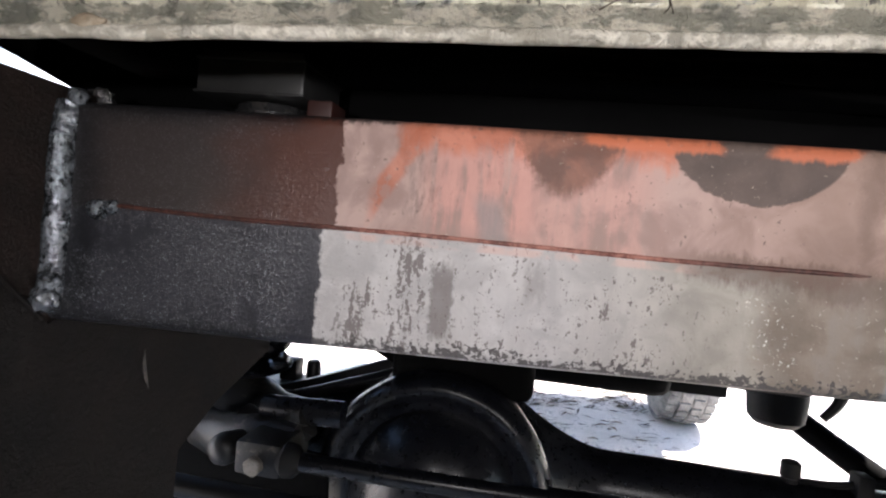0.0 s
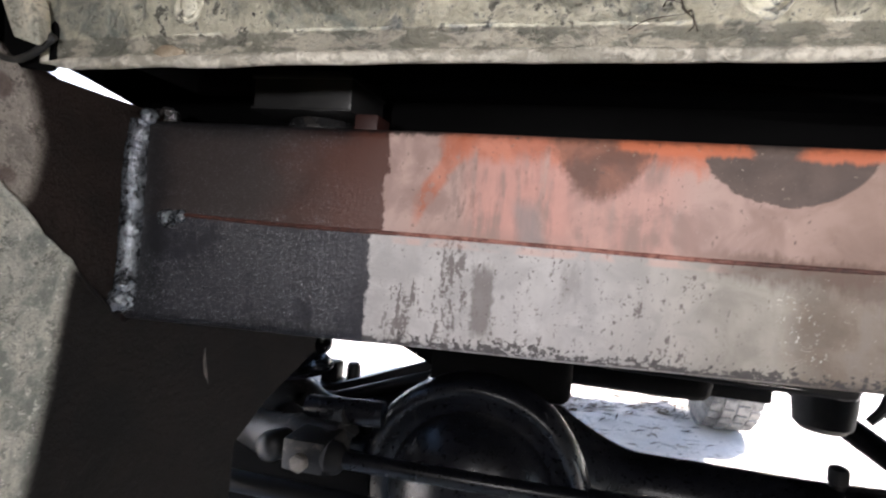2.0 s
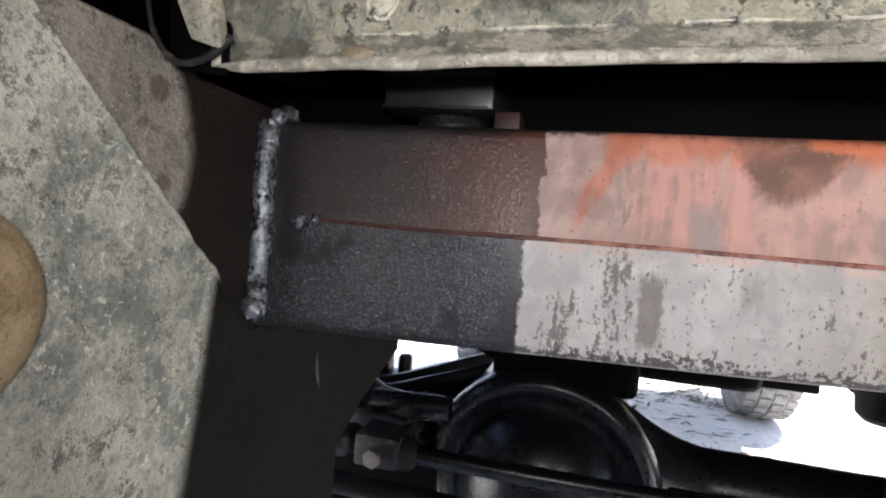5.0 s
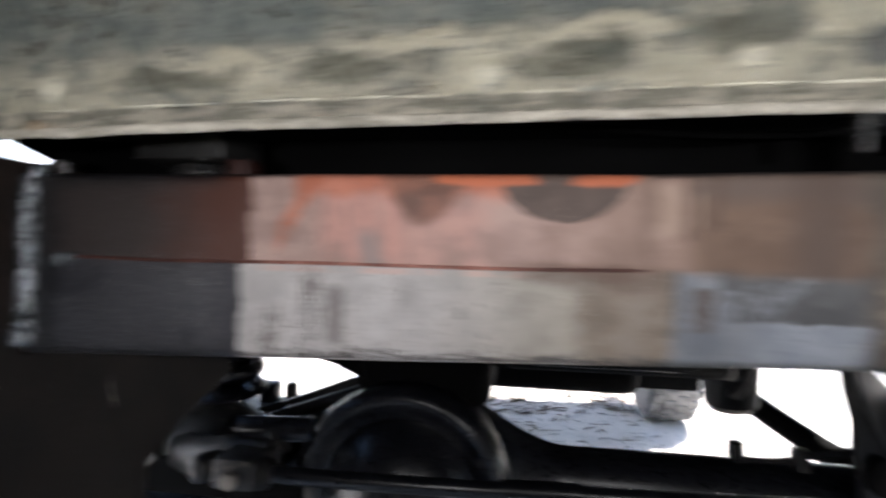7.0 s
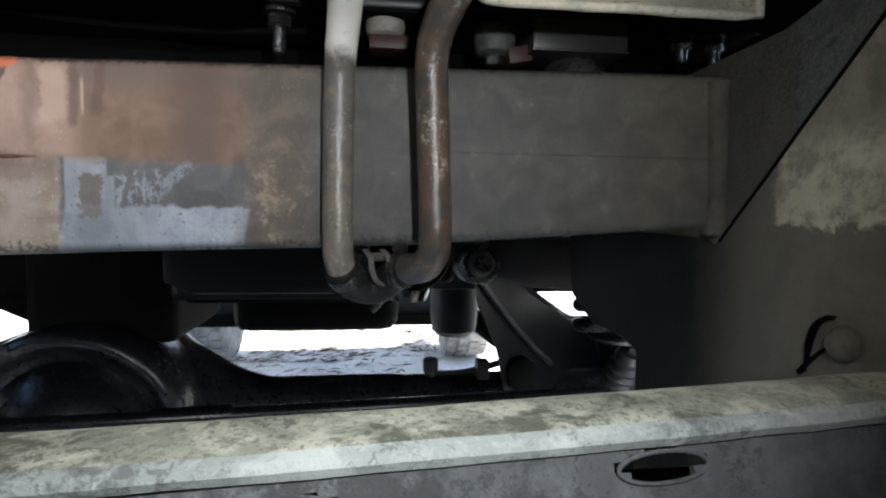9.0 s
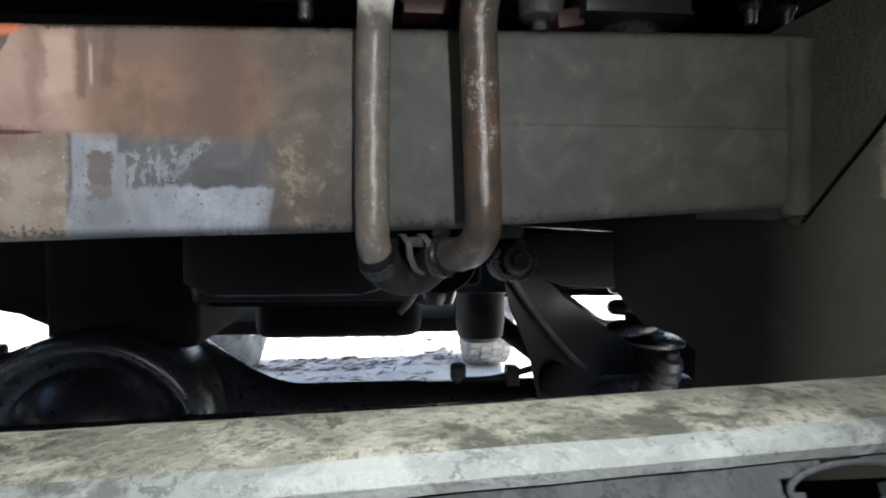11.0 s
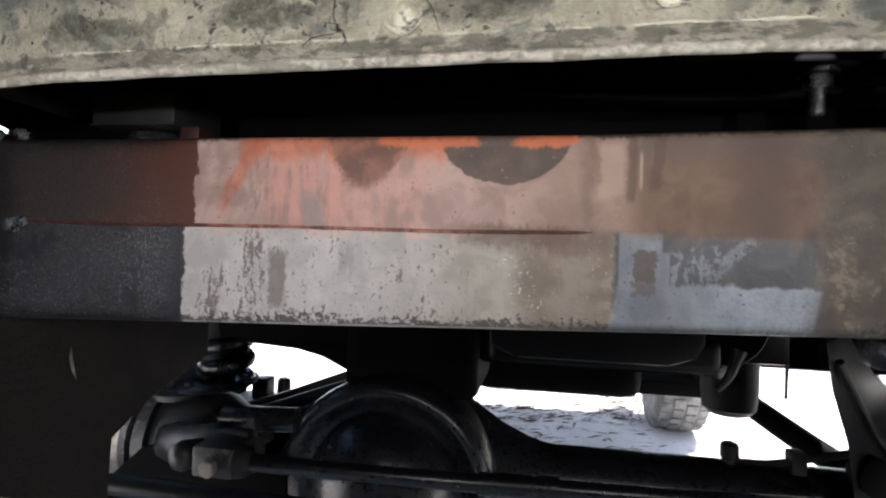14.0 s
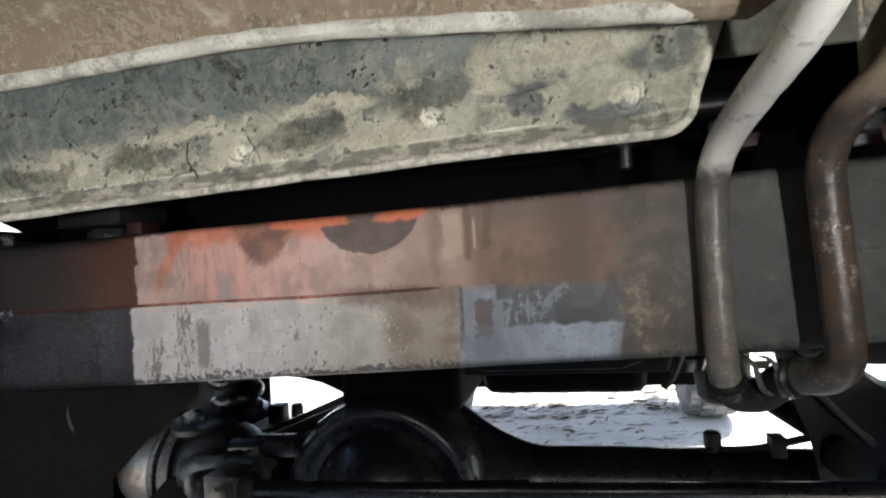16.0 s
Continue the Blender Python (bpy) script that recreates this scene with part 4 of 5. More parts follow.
def shelf():
    """The bumper's fold and underside above the panels, plus added unseen light-blocking walls."""
    root = bumper
    xs = [-0.62 + 1.24 * i / 30 for i in range(31)]
    prof = [(-0.082, 0.004), (-0.090, -0.001), (-0.098, -0.003), (-0.104, 0.0), (-0.106, 0.006), (-0.106, 0.012), (-0.112, 0.020), (-0.147, 0.030), (-0.27, 0.040), (-0.60, 0.045), (-0.60, 0.065), (-0.11, 0.045), (-0.082, 0.030)]
    bm = bmesh.new()
    rows = [[bm.verts.new((x, y + 0.0012 * noise.noise(Vector((x * 30, y * 40, 2))), fold_z(x) + dz + 0.0012 * noise.noise(Vector((x * 26, y * 50, 9))))) for y, dz in prof] for x in xs]
    for a, b in zip(rows, rows[1:]):
        for k in range(len(prof)):
            j = (k + 1) % len(prof)
            bm.faces.new((a[k], a[j], b[j], b[k]))
    part("underside", bm, SHELF, root, "brown dirty underside")
    crest = [(x, -0.1005, fold_z(x) + 0.0005) for x in xs[6:19]] + [(0.136, -0.0985, fold_z(0.136) + 0.0005), (0.145, -0.095, fold_z(0.145) + 0.003)]
    part("fold", tube(crest, 0.0050, 10, 4, 0.14, 3.0), FOLD, root, "pale dusty fold")
    # walls out of view, added to keep daylight off the beam
    part("front_blind", box((-0.62, -0.64, 0.10), (0.62, -0.62, 1.12), 0.004), APRON, root, "unseen front wall added to keep daylight out")
    for s in (-1, 1):
        part("side_blind", box((s * 0.63 - 0.01, -0.63, 0.24), (s * 0.63 + 0.01, 0.11, 1.12), 0.004), FLAT_BLACK, root, "unseen side wall added to keep daylight out")


shelf()


def bracket_hook():
    root = thing("panel_bracket", -0.385, -0.090, 0.975, "bent steel bracket with a hooked flange at the panel end", "bracket")
    part("flange", tube([(-0.3960, -0.095, 0.9990), (-0.3945, -0.095, 0.9840), (-0.3910, -0.095, 0.9720), (-0.3830, -0.095, 0.9620), (-0.3730, -0.095, 0.9600), (-0.3640, -0.095, 0.9630), (-0.3560, -0.094, 0.9700)], lambda t: 0.0009 + 0.0009 * t, 10, 6, 0.15, 4.0), DUSTY, root)
    part("web", slab([(-0.3950, -0.080, 1.0320), (-0.3920, -0.080, 0.9760), (-0.3820, -0.080, 0.9660), (-0.3640, -0.080, 0.9640), (-0.3560, -0.080, 1.0320)], (0.0030, -0.009, -0.0080)), FLAT_BLACK, root, "dark web behind the flange")
    part("tab", slab([(-0.3720, -0.093, 0.9740), (-0.3860, -0.093, 1.0020), (-0.3780, -0.093, 1.0120), (-0.3600, -0.093, 0.9820), (-0.3580, -0.093, 0.9700)], (0.0030, -0.0075, -0.0070)), PANEL_R, root)


bracket_hook()


def lower_flange():
    root = thing("bumper_flange", 0.1, -0.2, 0.82, "pale mud-dusted lower flange of the bumper with slotted apron", "bumper flange")
    def far(x):
        return -0.188 + 0.125 * max(x - 0.10, 0.0) ** 1.0 * (0.85 + max(x - 0.2, 0) * 0.6)
    def near(x):
        return far(x) - 0.0235 - 0.008 * max(x - 0.15, 0)
    xs = [-0.46 + 0.92 * i / 60 for i in range(61)]
    bm = bmesh.new()
    rows = []
    for x in xs:
        sect = [(far(x) + 0.003, 0.814), (far(x) + 0.001, 0.8195), (far(x) - 0.003, 0.8205), (near(x) + 0.003, 0.8205), (near(x), 0.8195), (near(x) - 0.0005, 0.817), (near(x) + 0.0005, 0.8135), (near(x) + 0.004, 0.8125)]
        rows.append([bm.verts.new((x, y + 0.0006 * noise.noise(Vector((x * 40, z * 60, 5))), z + 0.0005 * noise.noise(Vector((x * 35, y * 60, 8))))) for y, z in sect])
    m = len(rows[0])
    for a, b in zip(rows, rows[1:]):
        for k in range(m):
            bm.faces.new((a[k], a[(k + 1) % m], b[(k + 1) % m], b[k]))
    bm.faces.new(rows[0][::-1])
    bm.faces.new(rows[-1])
    part("flange_plate", bm, FLANGE, root)
    bm = tube([(x, near(x) - 0.0002, 0.8168) for x in xs[::3]], 0.0034, 8, 3, 0.15, 6.0)
    part("flange_edge", bm, EDGE, root, "worn pale edge")
    # apron below, with two slots
    slots = [(0.146, 0.178, 0.8045, 0.0065), (0.245, 0.270, 0.8095, 0.0036)]
    cols, rowsn = 200, 44
    bm = bmesh.new()
    grid = []
    for i in range(cols + 1):
        x = -0.46 + 0.92 * i / cols
        line = []
        for k in range(rowsn + 1):
            d = k / rowsn
            z = 0.8135 - 0.034 * min(d * 1.6, 1) - 0.20 * max(d - 0.625, 0)
            y = near(x) - 0.0015 - 0.016 * d - 0.05 * d * d
            line.append(bm.verts.new((x, y, z)))
        grid.append(line)
    for i in range(cols):
        for k in range(rowsn):
            c = (grid[i][k].co + grid[i + 1][k + 1].co) / 2
            if any(((c.x - (a + b) / 2) / ((b - a) / 2)) ** 2 + ((c.z - zc) / rz) ** 2 < 1 for a, b, zc, rz in slots):
                continue
            bm.faces.new((grid[i][k], grid[i][k + 1], grid[i + 1][k + 1], grid[i + 1][k]))
    bmesh.ops.delete(bm, geom=[v for v in bm.verts if not v.link_faces], context="VERTS")
    bmesh.ops.solidify(bm, geom=bm.faces[:], thickness=0.002)
    part("apron", bm, APRON, root, "dusty grey apron with oval slots")
    for a, b, zc, rz in slots:
        ring = [((a + b) / 2 + (b - a) / 2 * 1.04 * math.cos(t), near((a + b) / 2 + (b - a) / 2 * math.cos(t)) - 0.0015 - 0.016 * (0.8135 - (zc + rz * math.sin(t))) / 0.054 - 0.0015, zc + rz * 1.06 * math.sin(t)) for t in [2 * math.pi * k / 24 for k in range(25)]]
        part("slot_rim", tube(ring, 0.0006, 6, 2), APRON, root)
    part("hook_end", lathe([(-0.03, 0.0), (-0.03, 0.019), (0.0, 0.019), (0.009, 0.0165), (0.0145, 0.010), (0.0165, 0.0)], pose(0.161, -0.196, 0.792, -8, 6, 0), 28), DUSTY, root, "grey rusty hook end behind the slot")
    # added sheets: one closes the cavity below, one darkens the slots
    part("tray", box((-0.62, -0.63, 0.69), (0.62, -0.31, 0.70), 0.002), APRON, root, "unseen floor sheet added to close the cavity")
    part("backing", box((-0.395, -0.262, 0.752), (0.395, -0.095, 0.757), 0.001), FLAT_BLACK, root, "dark sheet added behind the slots")


lower_flange()


# ---------------------------------------------------------------- the two pipes
def pipes():
    a = thing("coolant_pipe", 0.163, -0.01, 0.84, "bent steel pipe, cream paint above and grey scale below", "pipe", "bent pipes")
    run = [(0.1835, -0.19, 1.030), (0.1755, -0.125, 0.998), (0.1705, -0.075, 0.985), (0.1665, -0.038, 0.974), (0.1633, -0.0165, 0.957), (0.1620, -0.0105, 0.93), (0.1615, -0.0100, 0.89), (0.1615, -0.0100, 0.856), (0.1620, -0.0085, 0.847), (0.1635, -0.0045, 0.840), (0.1660, 0.001, 0.8355)]
    part("bent_tube", tube(run, 0.0087, 24, 10, 0.03, 1.0), PIPE_A, a)
    b = thing("coolant_pipe", 0.216, -0.03, 0.84, "bent rusty brown steel pipe with flaking scale", "pipe", "bent pipes")
    run = [(0.2655, -0.165, 1.045), (0.2455, -0.112, 1.015), (0.2275, -0.072, 0.990), (0.2165, -0.046, 0.974), (0.2120, -0.034, 0.956), (0.2130, -0.0305, 0.93), (0.2145, -0.030, 0.89), (0.2155, -0.0295, 0.862), (0.2145, -0.0265, 0.851), (0.2105, -0.0185, 0.8435), (0.2045, -0.008, 0.8405), (0.1975, 0.001, 0.8395)]
    part("bent_tube", tube(run, 0.0090, 24, 10, 0.04, 2.0), PIPE_B, b)
    hose = thing("rubber_hose", 0.182, 0.006, 0.822, "black rubber hose looping between the ends of the two pipes", "hose")
    loop = [(0.1625, -0.0055, 0.8420), (0.1650, -0.001, 0.8365), (0.1700, 0.006, 0.8300), (0.1780, 0.011, 0.8265), (0.1870, 0.011, 0.8280), (0.1950, 0.005, 0.8360), (0.2020, -0.004, 0.8400)]
    part("loop", tube(loop, 0.0100, 20, 8, 0.04, 8.0), RUBBER, hose)

    def band(place, way, r, label):
        m = Matrix.Translation(place) @ toward(way)
        strap = part("clamp", lathe([(-0.0035, r), (-0.0035, r + 0.0011), (-0.002, r + 0.0006), (0.0, r + 0.0015), (0.002, r + 0.0006), (0.0035, r + 0.0011), (0.0035, r)], m, 32), BOLT, hose, label)
        part("screw", hexagon(0.0028, 0.010, m @ pose(0, r + 0.003, 0, 0, 90, 0)), BOLT, strap)

    band((0.1650, -0.001, 0.8365), (0.35, 0.6, -0.7), 0.0100, "wrinkled steel band clamp")
    band((0.1985, 0.0005, 0.8388), (-0.75, 0.65, -0.1), 0.0102, "dusty steel band clamp")
    c = thing("pipe_clip", 0.186, 0.003, 0.842, "bent steel spring clip on the hose below the beam", "pipe clip")
    for x, y in ((0.1800, -0.001), (0.1905, -0.002)):
        ear = [(x - 0.004, y + 0.010, 0.8500), (x - 0.003, y + 0.001, 0.8500), (x, y - 0.002, 0.8460), (x + 0.001, y - 0.003, 0.8390), (x + 0.004, y - 0.002, 0.8320), (x + 0.010, y + 0.001, 0.8285)]
        path = smooth_path(ear, 6)
        bm = bmesh.new()
        rows = [[bm.verts.new(p + Vector(d)) for d in ((-0.0016, 0, 0), (0.0016, 0, 0), (0.0016, 0.0012, 0.0008), (-0.0016, 0.0012, 0.0008))] for p in path]
        for ra, rb in zip(rows, rows[1:]):
            for k in range(4):
                bm.faces.new((ra[k], ra[(k + 1) % 4], rb[(k + 1) % 4], rb[k]))
        bm.faces.new(rows[0][::-1])
        bm.faces.new(rows[-1])
        part("strap", bm, CLOTH, c)
    part("tongue", slab([(0.1805, -0.002, 0.8495), (0.1885, -0.002, 0.8495), (0.1885, 0.002, 0.8440), (0.1805, 0.002, 0.8440)], (0, 0.002, 0)), CLOTH, c)


pipes()


# ---------------------------------------------------------------- on top of the beam
def rubber_mount(x, up):
    root = thing("rubber_mount", x, 0.05, 0.957, "black rubber cab mount block on the crossmember", "rubber mount", "mounts on the beam")
    part("block", box((x - 0.032, 0.020, 0.9680 + up), (x + 0.032, 0.075, 0.9890 + up), 0.003), GREYBOX, root)
    for k in (0, 1):
        part("rim", box((x - 0.0325, 0.0185, 0.9685 + up + 0.0185 * k), (x + 0.0325, 0.0765, 0.9700 + up + 0.0185 * k), 0.0006), GREYBOX, root)
    part("cup", lathe([(0, 0.021), (0.004, 0.0225), (0.009 + up * 0.4, 0.0205), (0.0115 + up, 0.012), (0.0115 + up, 0)], pose(x + 0.004, 0.045, 0.9568 + up * 0.4), 28), BOLT, root, "oily steel cup")
    part("plate", box((x - 0.030, 0.022, 0.9890 + up), (x + 0.030, 0.072, 0.9930 + up), 0.001), BLACK, root)
    return root


rubber_mount(-0.3055, 0.0)
rubber_mount(0.314, 0.0095)


def red_block(x0, x1, y, z0, z1, label, lean=0.0):
    tilt = Matrix.Translation((x0, y, z0)) @ Matrix.Rotation(lean, 4, "Y") @ Matrix.Translation((-x0, -y, -z0))
    part("spacer", box((x0, y, z0), (x1, y + 0.022, z1), 0.0015, 2, tilt), RED, None, label, category="spacer", group="red spacers above the beam")


red_block(-0.2735, -0.2590, 0.026, 0.9585, 0.9690, "small red-primed steel spacer beside the rubber mount")
red_block(0.1780, 0.2050, 0.032, 0.9780, 0.9868, "red-primed steel spacer behind the pipes")
red_block(0.2700, 0.2860, 0.032, 0.9720, 0.9830, "small red-primed spacer beside the rubber mount", -0.16)


def stud(x, y, z, s=1.0, tall=0.026):
    root = thing("mount_bolt", x, y, 0.9565, "oily steel bolt with washer on the crossmember", "bolt", "bolts on the beam")
    part("washer", lathe([(0, 0.0), (0, 0.011 * s), (0.0022, 0.011 * s), (0.0025, 0.0)], pose(x, y, z), 24), BOLT, root)
    part("nut", hexagon(0.0082 * s, 0.009, pose(x, y, z + 0.0065, 0, 0, 17)), BOLT, root)
    part("shank", lathe([(0, 0.0), (0, 0.0042 * s), (tall - 0.002, 0.0042 * s), (tall, 0.003 * s), (tall, 0.0)], pose(x, y, z), 16), BOLT, root)
    return root


stud(-0.405, 0.030, 0.9565, 1.0, 0.013)


def hanging_bolt(x, y, tip, s=1.0):
    """Comes down out of the shelf above the beam."""
    top = 0.9985
    root = thing("hanging_bolt", x, y, top, "oily steel bolt hanging from the black shelf above the beam", "bolt", "bolts above the beam")
    part("washer", lathe([(0, 0.0), (0, 0.0105 * s), (0.0022, 0.0105 * s), (0.0025, 0.0)], pose(x, y, top - 0.0025), 24), BOLT, root)
    part("nut", hexagon(0.0080 * s, 0.008, pose(x, y, top - 0.0068, 0, 0, 17)), BOLT, root)
    part("shank", lathe([(0, 0.0), (0.0015, 0.0036 * s), (0.003, 0.0042 * s), (top - tip, 0.0042 * s), (top - tip, 0.0)], pose(x, y, tip), 16), BOLT, root)


hanging_bolt(0.122, 0.035, 0.9710)
hanging_bolt(0.391, 0.035, 0.9780, 0.9)
hanging_bolt(0.415, 0.035, 0.9760, 0.8)


def mount_cup(x, y, z, top, r, material, label):
    root = thing("mount_cup", x, y, top, label, "mount cup", "cups above the beam")
    part("cup", lathe([(0, 0.0), (0, r * 0.72), (0.002, r * 0.95), ((top - z) * 0.6, r * 1.05), (top - z - 0.001, r), (top - z, r * 0.8), (top - z, 0.0)], pose(x, y, z), 30), material, root)
    part("nut", hexagon(r * 0.5, 0.007, pose(x, y, z - 0.0025, 0, 0, 10)), BOLT, root, "oily steel nut")


mount_cup(0.1885, 0.043, 0.9870, 0.9985, 0.0125, NUT, "pale steel mount cup behind the pipes")
mount_cup(0.2615, 0.043, 0.9790, 0.9985, 0.0135, CUP, "grey steel mount cup with a nut")

part("earth_cable", tube([(-0.15, 0.05, 0.9975), (-0.05, 0.034, 0.990), (0.02, 0.032, 0.9845), (0.085, 0.034, 0.984), (0.14, 0.045, 0.990), (0.20, 0.07, 0.9975)], 0.0024, 10, 8), FLAT_BLACK, None, "black sheathed cable looped below the shelf above the beam", category="cable")


def bulkhead():
    root = thing("radiator_support", 0, 0.13, 0.95, "black steel radiator support panel behind the crossmember", "body panel")
    # plain black sheet put behind the gap to make it dark
    part("panel", box((-0.472, 0.113, 0.93), (0.472, 0.135, 1.30), 0.003), FLAT_BLACK, root)
    part("shelf", box((-0.445, 0.026, 0.9985), (0.445, 0.113, 1.0015), 0.0008), FLAT_BLACK, root, "black pressed shelf")
    part("gap_plate", slab([(0.135, -0.050, 1.012), (0.242, -0.050, 1.010), (0.255, -0.050, 1.07), (0.13, -0.050, 1.07)], (0, 0.004, 0)), GAPPLATE, root, "grey dusty plate behind the pipes")
    part("gap_rail", tube([(0.05, 0.05, 1.0115), (0.30, 0.05, 1.0115)], 0.0095, 14, 4), BLACK, root, "black round rail")
    for s in (-1, 1):
        up = 0.024 if s > 0 else -0.002
        outline = [(s * 0.472, 0.118, 0.974 + up), (s * 0.498, 0.118, 0.985 + up), (s * 0.565, 0.118, 1.014 + up), (s * 0.64, 0.118, 1.045 + up), (s * 0.95, 0.118, 1.06 + up), (s * 0.95, 0.118, 1.35), (s * 0.472, 0.118, 1.35)]
        part("fender_liner", slab(outline, (0, 0.006, 0)), FLAT_BLACK, root, "black inner fender")
        # sheets added against sun and skylight, a slit left for the sky sliver
        part("fender_blind", box((s * 0.88 - 0.02, -0.64, 0.62), (s * 0.88 + 0.02, 0.20, 1.33), 0.01), FLAT_BLACK, root, "unseen dark side sheet added to block sun")
        part("side_light_block", box((s * 0.88 - 0.02, 0.20, 0.76), (s * 0.88 + 0.02, 1.2, 1.025), 0.01), FLAT_BLACK, root, "unseen dark sheet added to block skylight")
        part("top_light_block", box((s * 0.88 - 0.02, 0.20, 1.125), (s * 0.88 + 0.02, 1.2, 1.33), 0.01), FLAT_BLACK, root, "unseen dark sheet added above the sky slit")
    # black sheets added where bright background would show
    part("arch_blind", box((-1.2, 1.10, 0.42), (-0.83, 1.12, 1.05), 0.004), FLAT_BLACK, root, "black sheet added to hide bright background")
    part("arch_blind", box((0.56, 0.85, 0.38), (1.2, 0.87, 0.640), 0.004), FLAT_BLACK, root, "black sheet added to hide bright background")
    part("arch_blind", box((0.50, 0.84, 0.712), (1.2, 0.87, 1.05), 0.004), FLAT_BLACK, root, "black sheet added to hide bright background")


bulkhead()


# ---------------------------------------------------------------- front axle
def front_axle():
    root = thing("front_axle", -0.05, 0.68, 0.47, "oily black live front axle with a round differential housing", "axle")
    cx, cz = -0.257, 0.527
    front = Matrix.Translation((cx, 0.61, cz)) @ FACE_FRONT
    body = lathe([(-0.13, 0.0), (-0.125, 0.11), (-0.06, 0.150), (0.02, 0.165), (0.06, 0.172), (0.085, 0.174), (0.100, 0.172), (0.111, 0.167), (0.117, 0.159), (0.1175, 0.153), (0.114, 0.147), (0.107, 0.139), (0.102, 0.131), (0.100, 0.120)], front, 72)
    part("housing", body, AXLE, root)
    part("cover", lathe([(0.098, 0.1225), (0.108, 0.1215), (0.116, 0.118), (0.132, 0.108), (0.152, 0.089), (0.168, 0.063), (0.177, 0.033), (0.179, 0.0)], front, 72), AXLE, root, "domed glossy black cover")
    part("tube", tube([(cx + 0.08 + 0.9 * t, 0.69, 0.502 + 0.003 * t) for t in [k / 14 for k in range(15)]], lambda t: 0.062 + 0.090 * max(0.0, 1 - t * 5.0) ** 1.6, 32, 6), AXLE, root)
    part("tube", tube([(cx - 0.09 - 0.30 * t, 0.69, 0.530) for t in [k / 8 for k in range(9)]], lambda t: 0.060 + 0.090 * max(0.0, 1 - t * 2.0) ** 1.6, 32, 5), AXLE, root)
    part("breather", lathe([(0, 0.0), (0, 0.012), (0.010, 0.012), (0.012, 0.0145), (0.034, 0.0145), (0.037, 0.011), (0.037, 0)], pose(0.287, 0.685, 0.560), 18), RUBBER, root, "black breather cap")
    part("brake_line", tube([(0.30, 0.685, 0.566), (0.35, 0.68, 0.570), (0.40, 0.67, 0.585), (0.47, 0.64, 0.615)], 0.0065, 8, 8), RUBBER, root, "thin brake line")
    part("line_clip", box((0.372, 0.66, 0.560), (0.395, 0.69, 0.595), 0.003), RUBBER, root)
    # front wheels are out of view, added to block light from the sides
    for s in (-1, 1):
        m = Matrix.Translation((s * 0.97, 0.69, 0.372)) @ toward((1, 0, 0))
        wheel = part("wheel", lathe([(-0.10, 0.19), (-0.118, 0.23), (-0.12, 0.29), (-0.114, 0.335), (-0.098, 0.358), (-0.05, 0.366), (0.05, 0.366), (0.098, 0.358), (0.114, 0.335), (0.12, 0.29), (0.118, 0.23), (0.10, 0.19)], m, 64), RUBBER, root, "dark unseen tyre added to block side light")
        part("rim", lathe([(-0.10, 0.195), (-0.09, 0.18), (-0.02, 0.165), (0.0, 0.0), (0.02, 0.165), (0.09, 0.18), (0.10, 0.195)], m, 40), RIM, wheel, "pale blue-grey rim")
    part("stud", lathe([(0, 0.0), (0, 0.015), (0.05, 0.014), (0.056, 0.010), (0.056, 0)], pose(-0.556, 0.78, 0.570), 16), BLACK, root, "upright stub on the axle")
    part("ear", box((-0.62, 0.76, 0.565), (-0.585, 0.80, 0.625), 0.006), BLACK, root)
    # two black sheets added to darken the view under the axle
    part("left_blind", slab([(-0.64, 0.47, 0.575), (-0.56, 0.47, 0.590), (-0.40, 0.47, 0.575), (-0.38, 0.47, 0.24), (-0.70, 0.47, 0.24), (-0.70, 0.47, 0.52)], (0, 0.008, 0), 0.002), FLAT_BLACK, root, "black sheet added to hide bright ground")
    part("axle_blind", slab([(-0.12, 0.70, 0.47), (0.80, 0.70, 0.47), (0.80, 0.72, 0.24), (-0.36, 0.72, 0.24), (-0.36, 0.70, 0.40)], (0, 0.01, 0), 0.002), FLAT_BLACK, root, "black sheet added under the axle to hide bright ground")
    # outline follows the gap's lower edge as the camera sees it
    part("slope_filler", slab([(-0.62, 0.69, 0.585), (-0.53, 0.69, 0.612), (-0.386, 0.69, 0.668), (-0.30, 0.69, 0.69), (-0.30, 0.69, 0.55), (-0.62, 0.69, 0.55)], (0, 0.02, 0), 0.006), BLACK, root, "sloping black filler beside the housing, shaped to the camera's view")
    part("spring_saddle", box((-0.66, 0.62, 0.54), (-0.40, 0.82, 0.585), 0.008), BLACK, root, "flat saddle plate")
    arm = thing("panhard_rod", -0.45, 0.68, 0.60, "black steel track rod crossing above the axle", "rod")
    part("bar", tube([(-0.62, 0.66, 0.560), (-0.50, 0.66, 0.602), (-0.40, 0.66, 0.638), (-0.28, 0.66, 0.68)], 0.012, 16, 6), BLACK, arm)


front_axle()


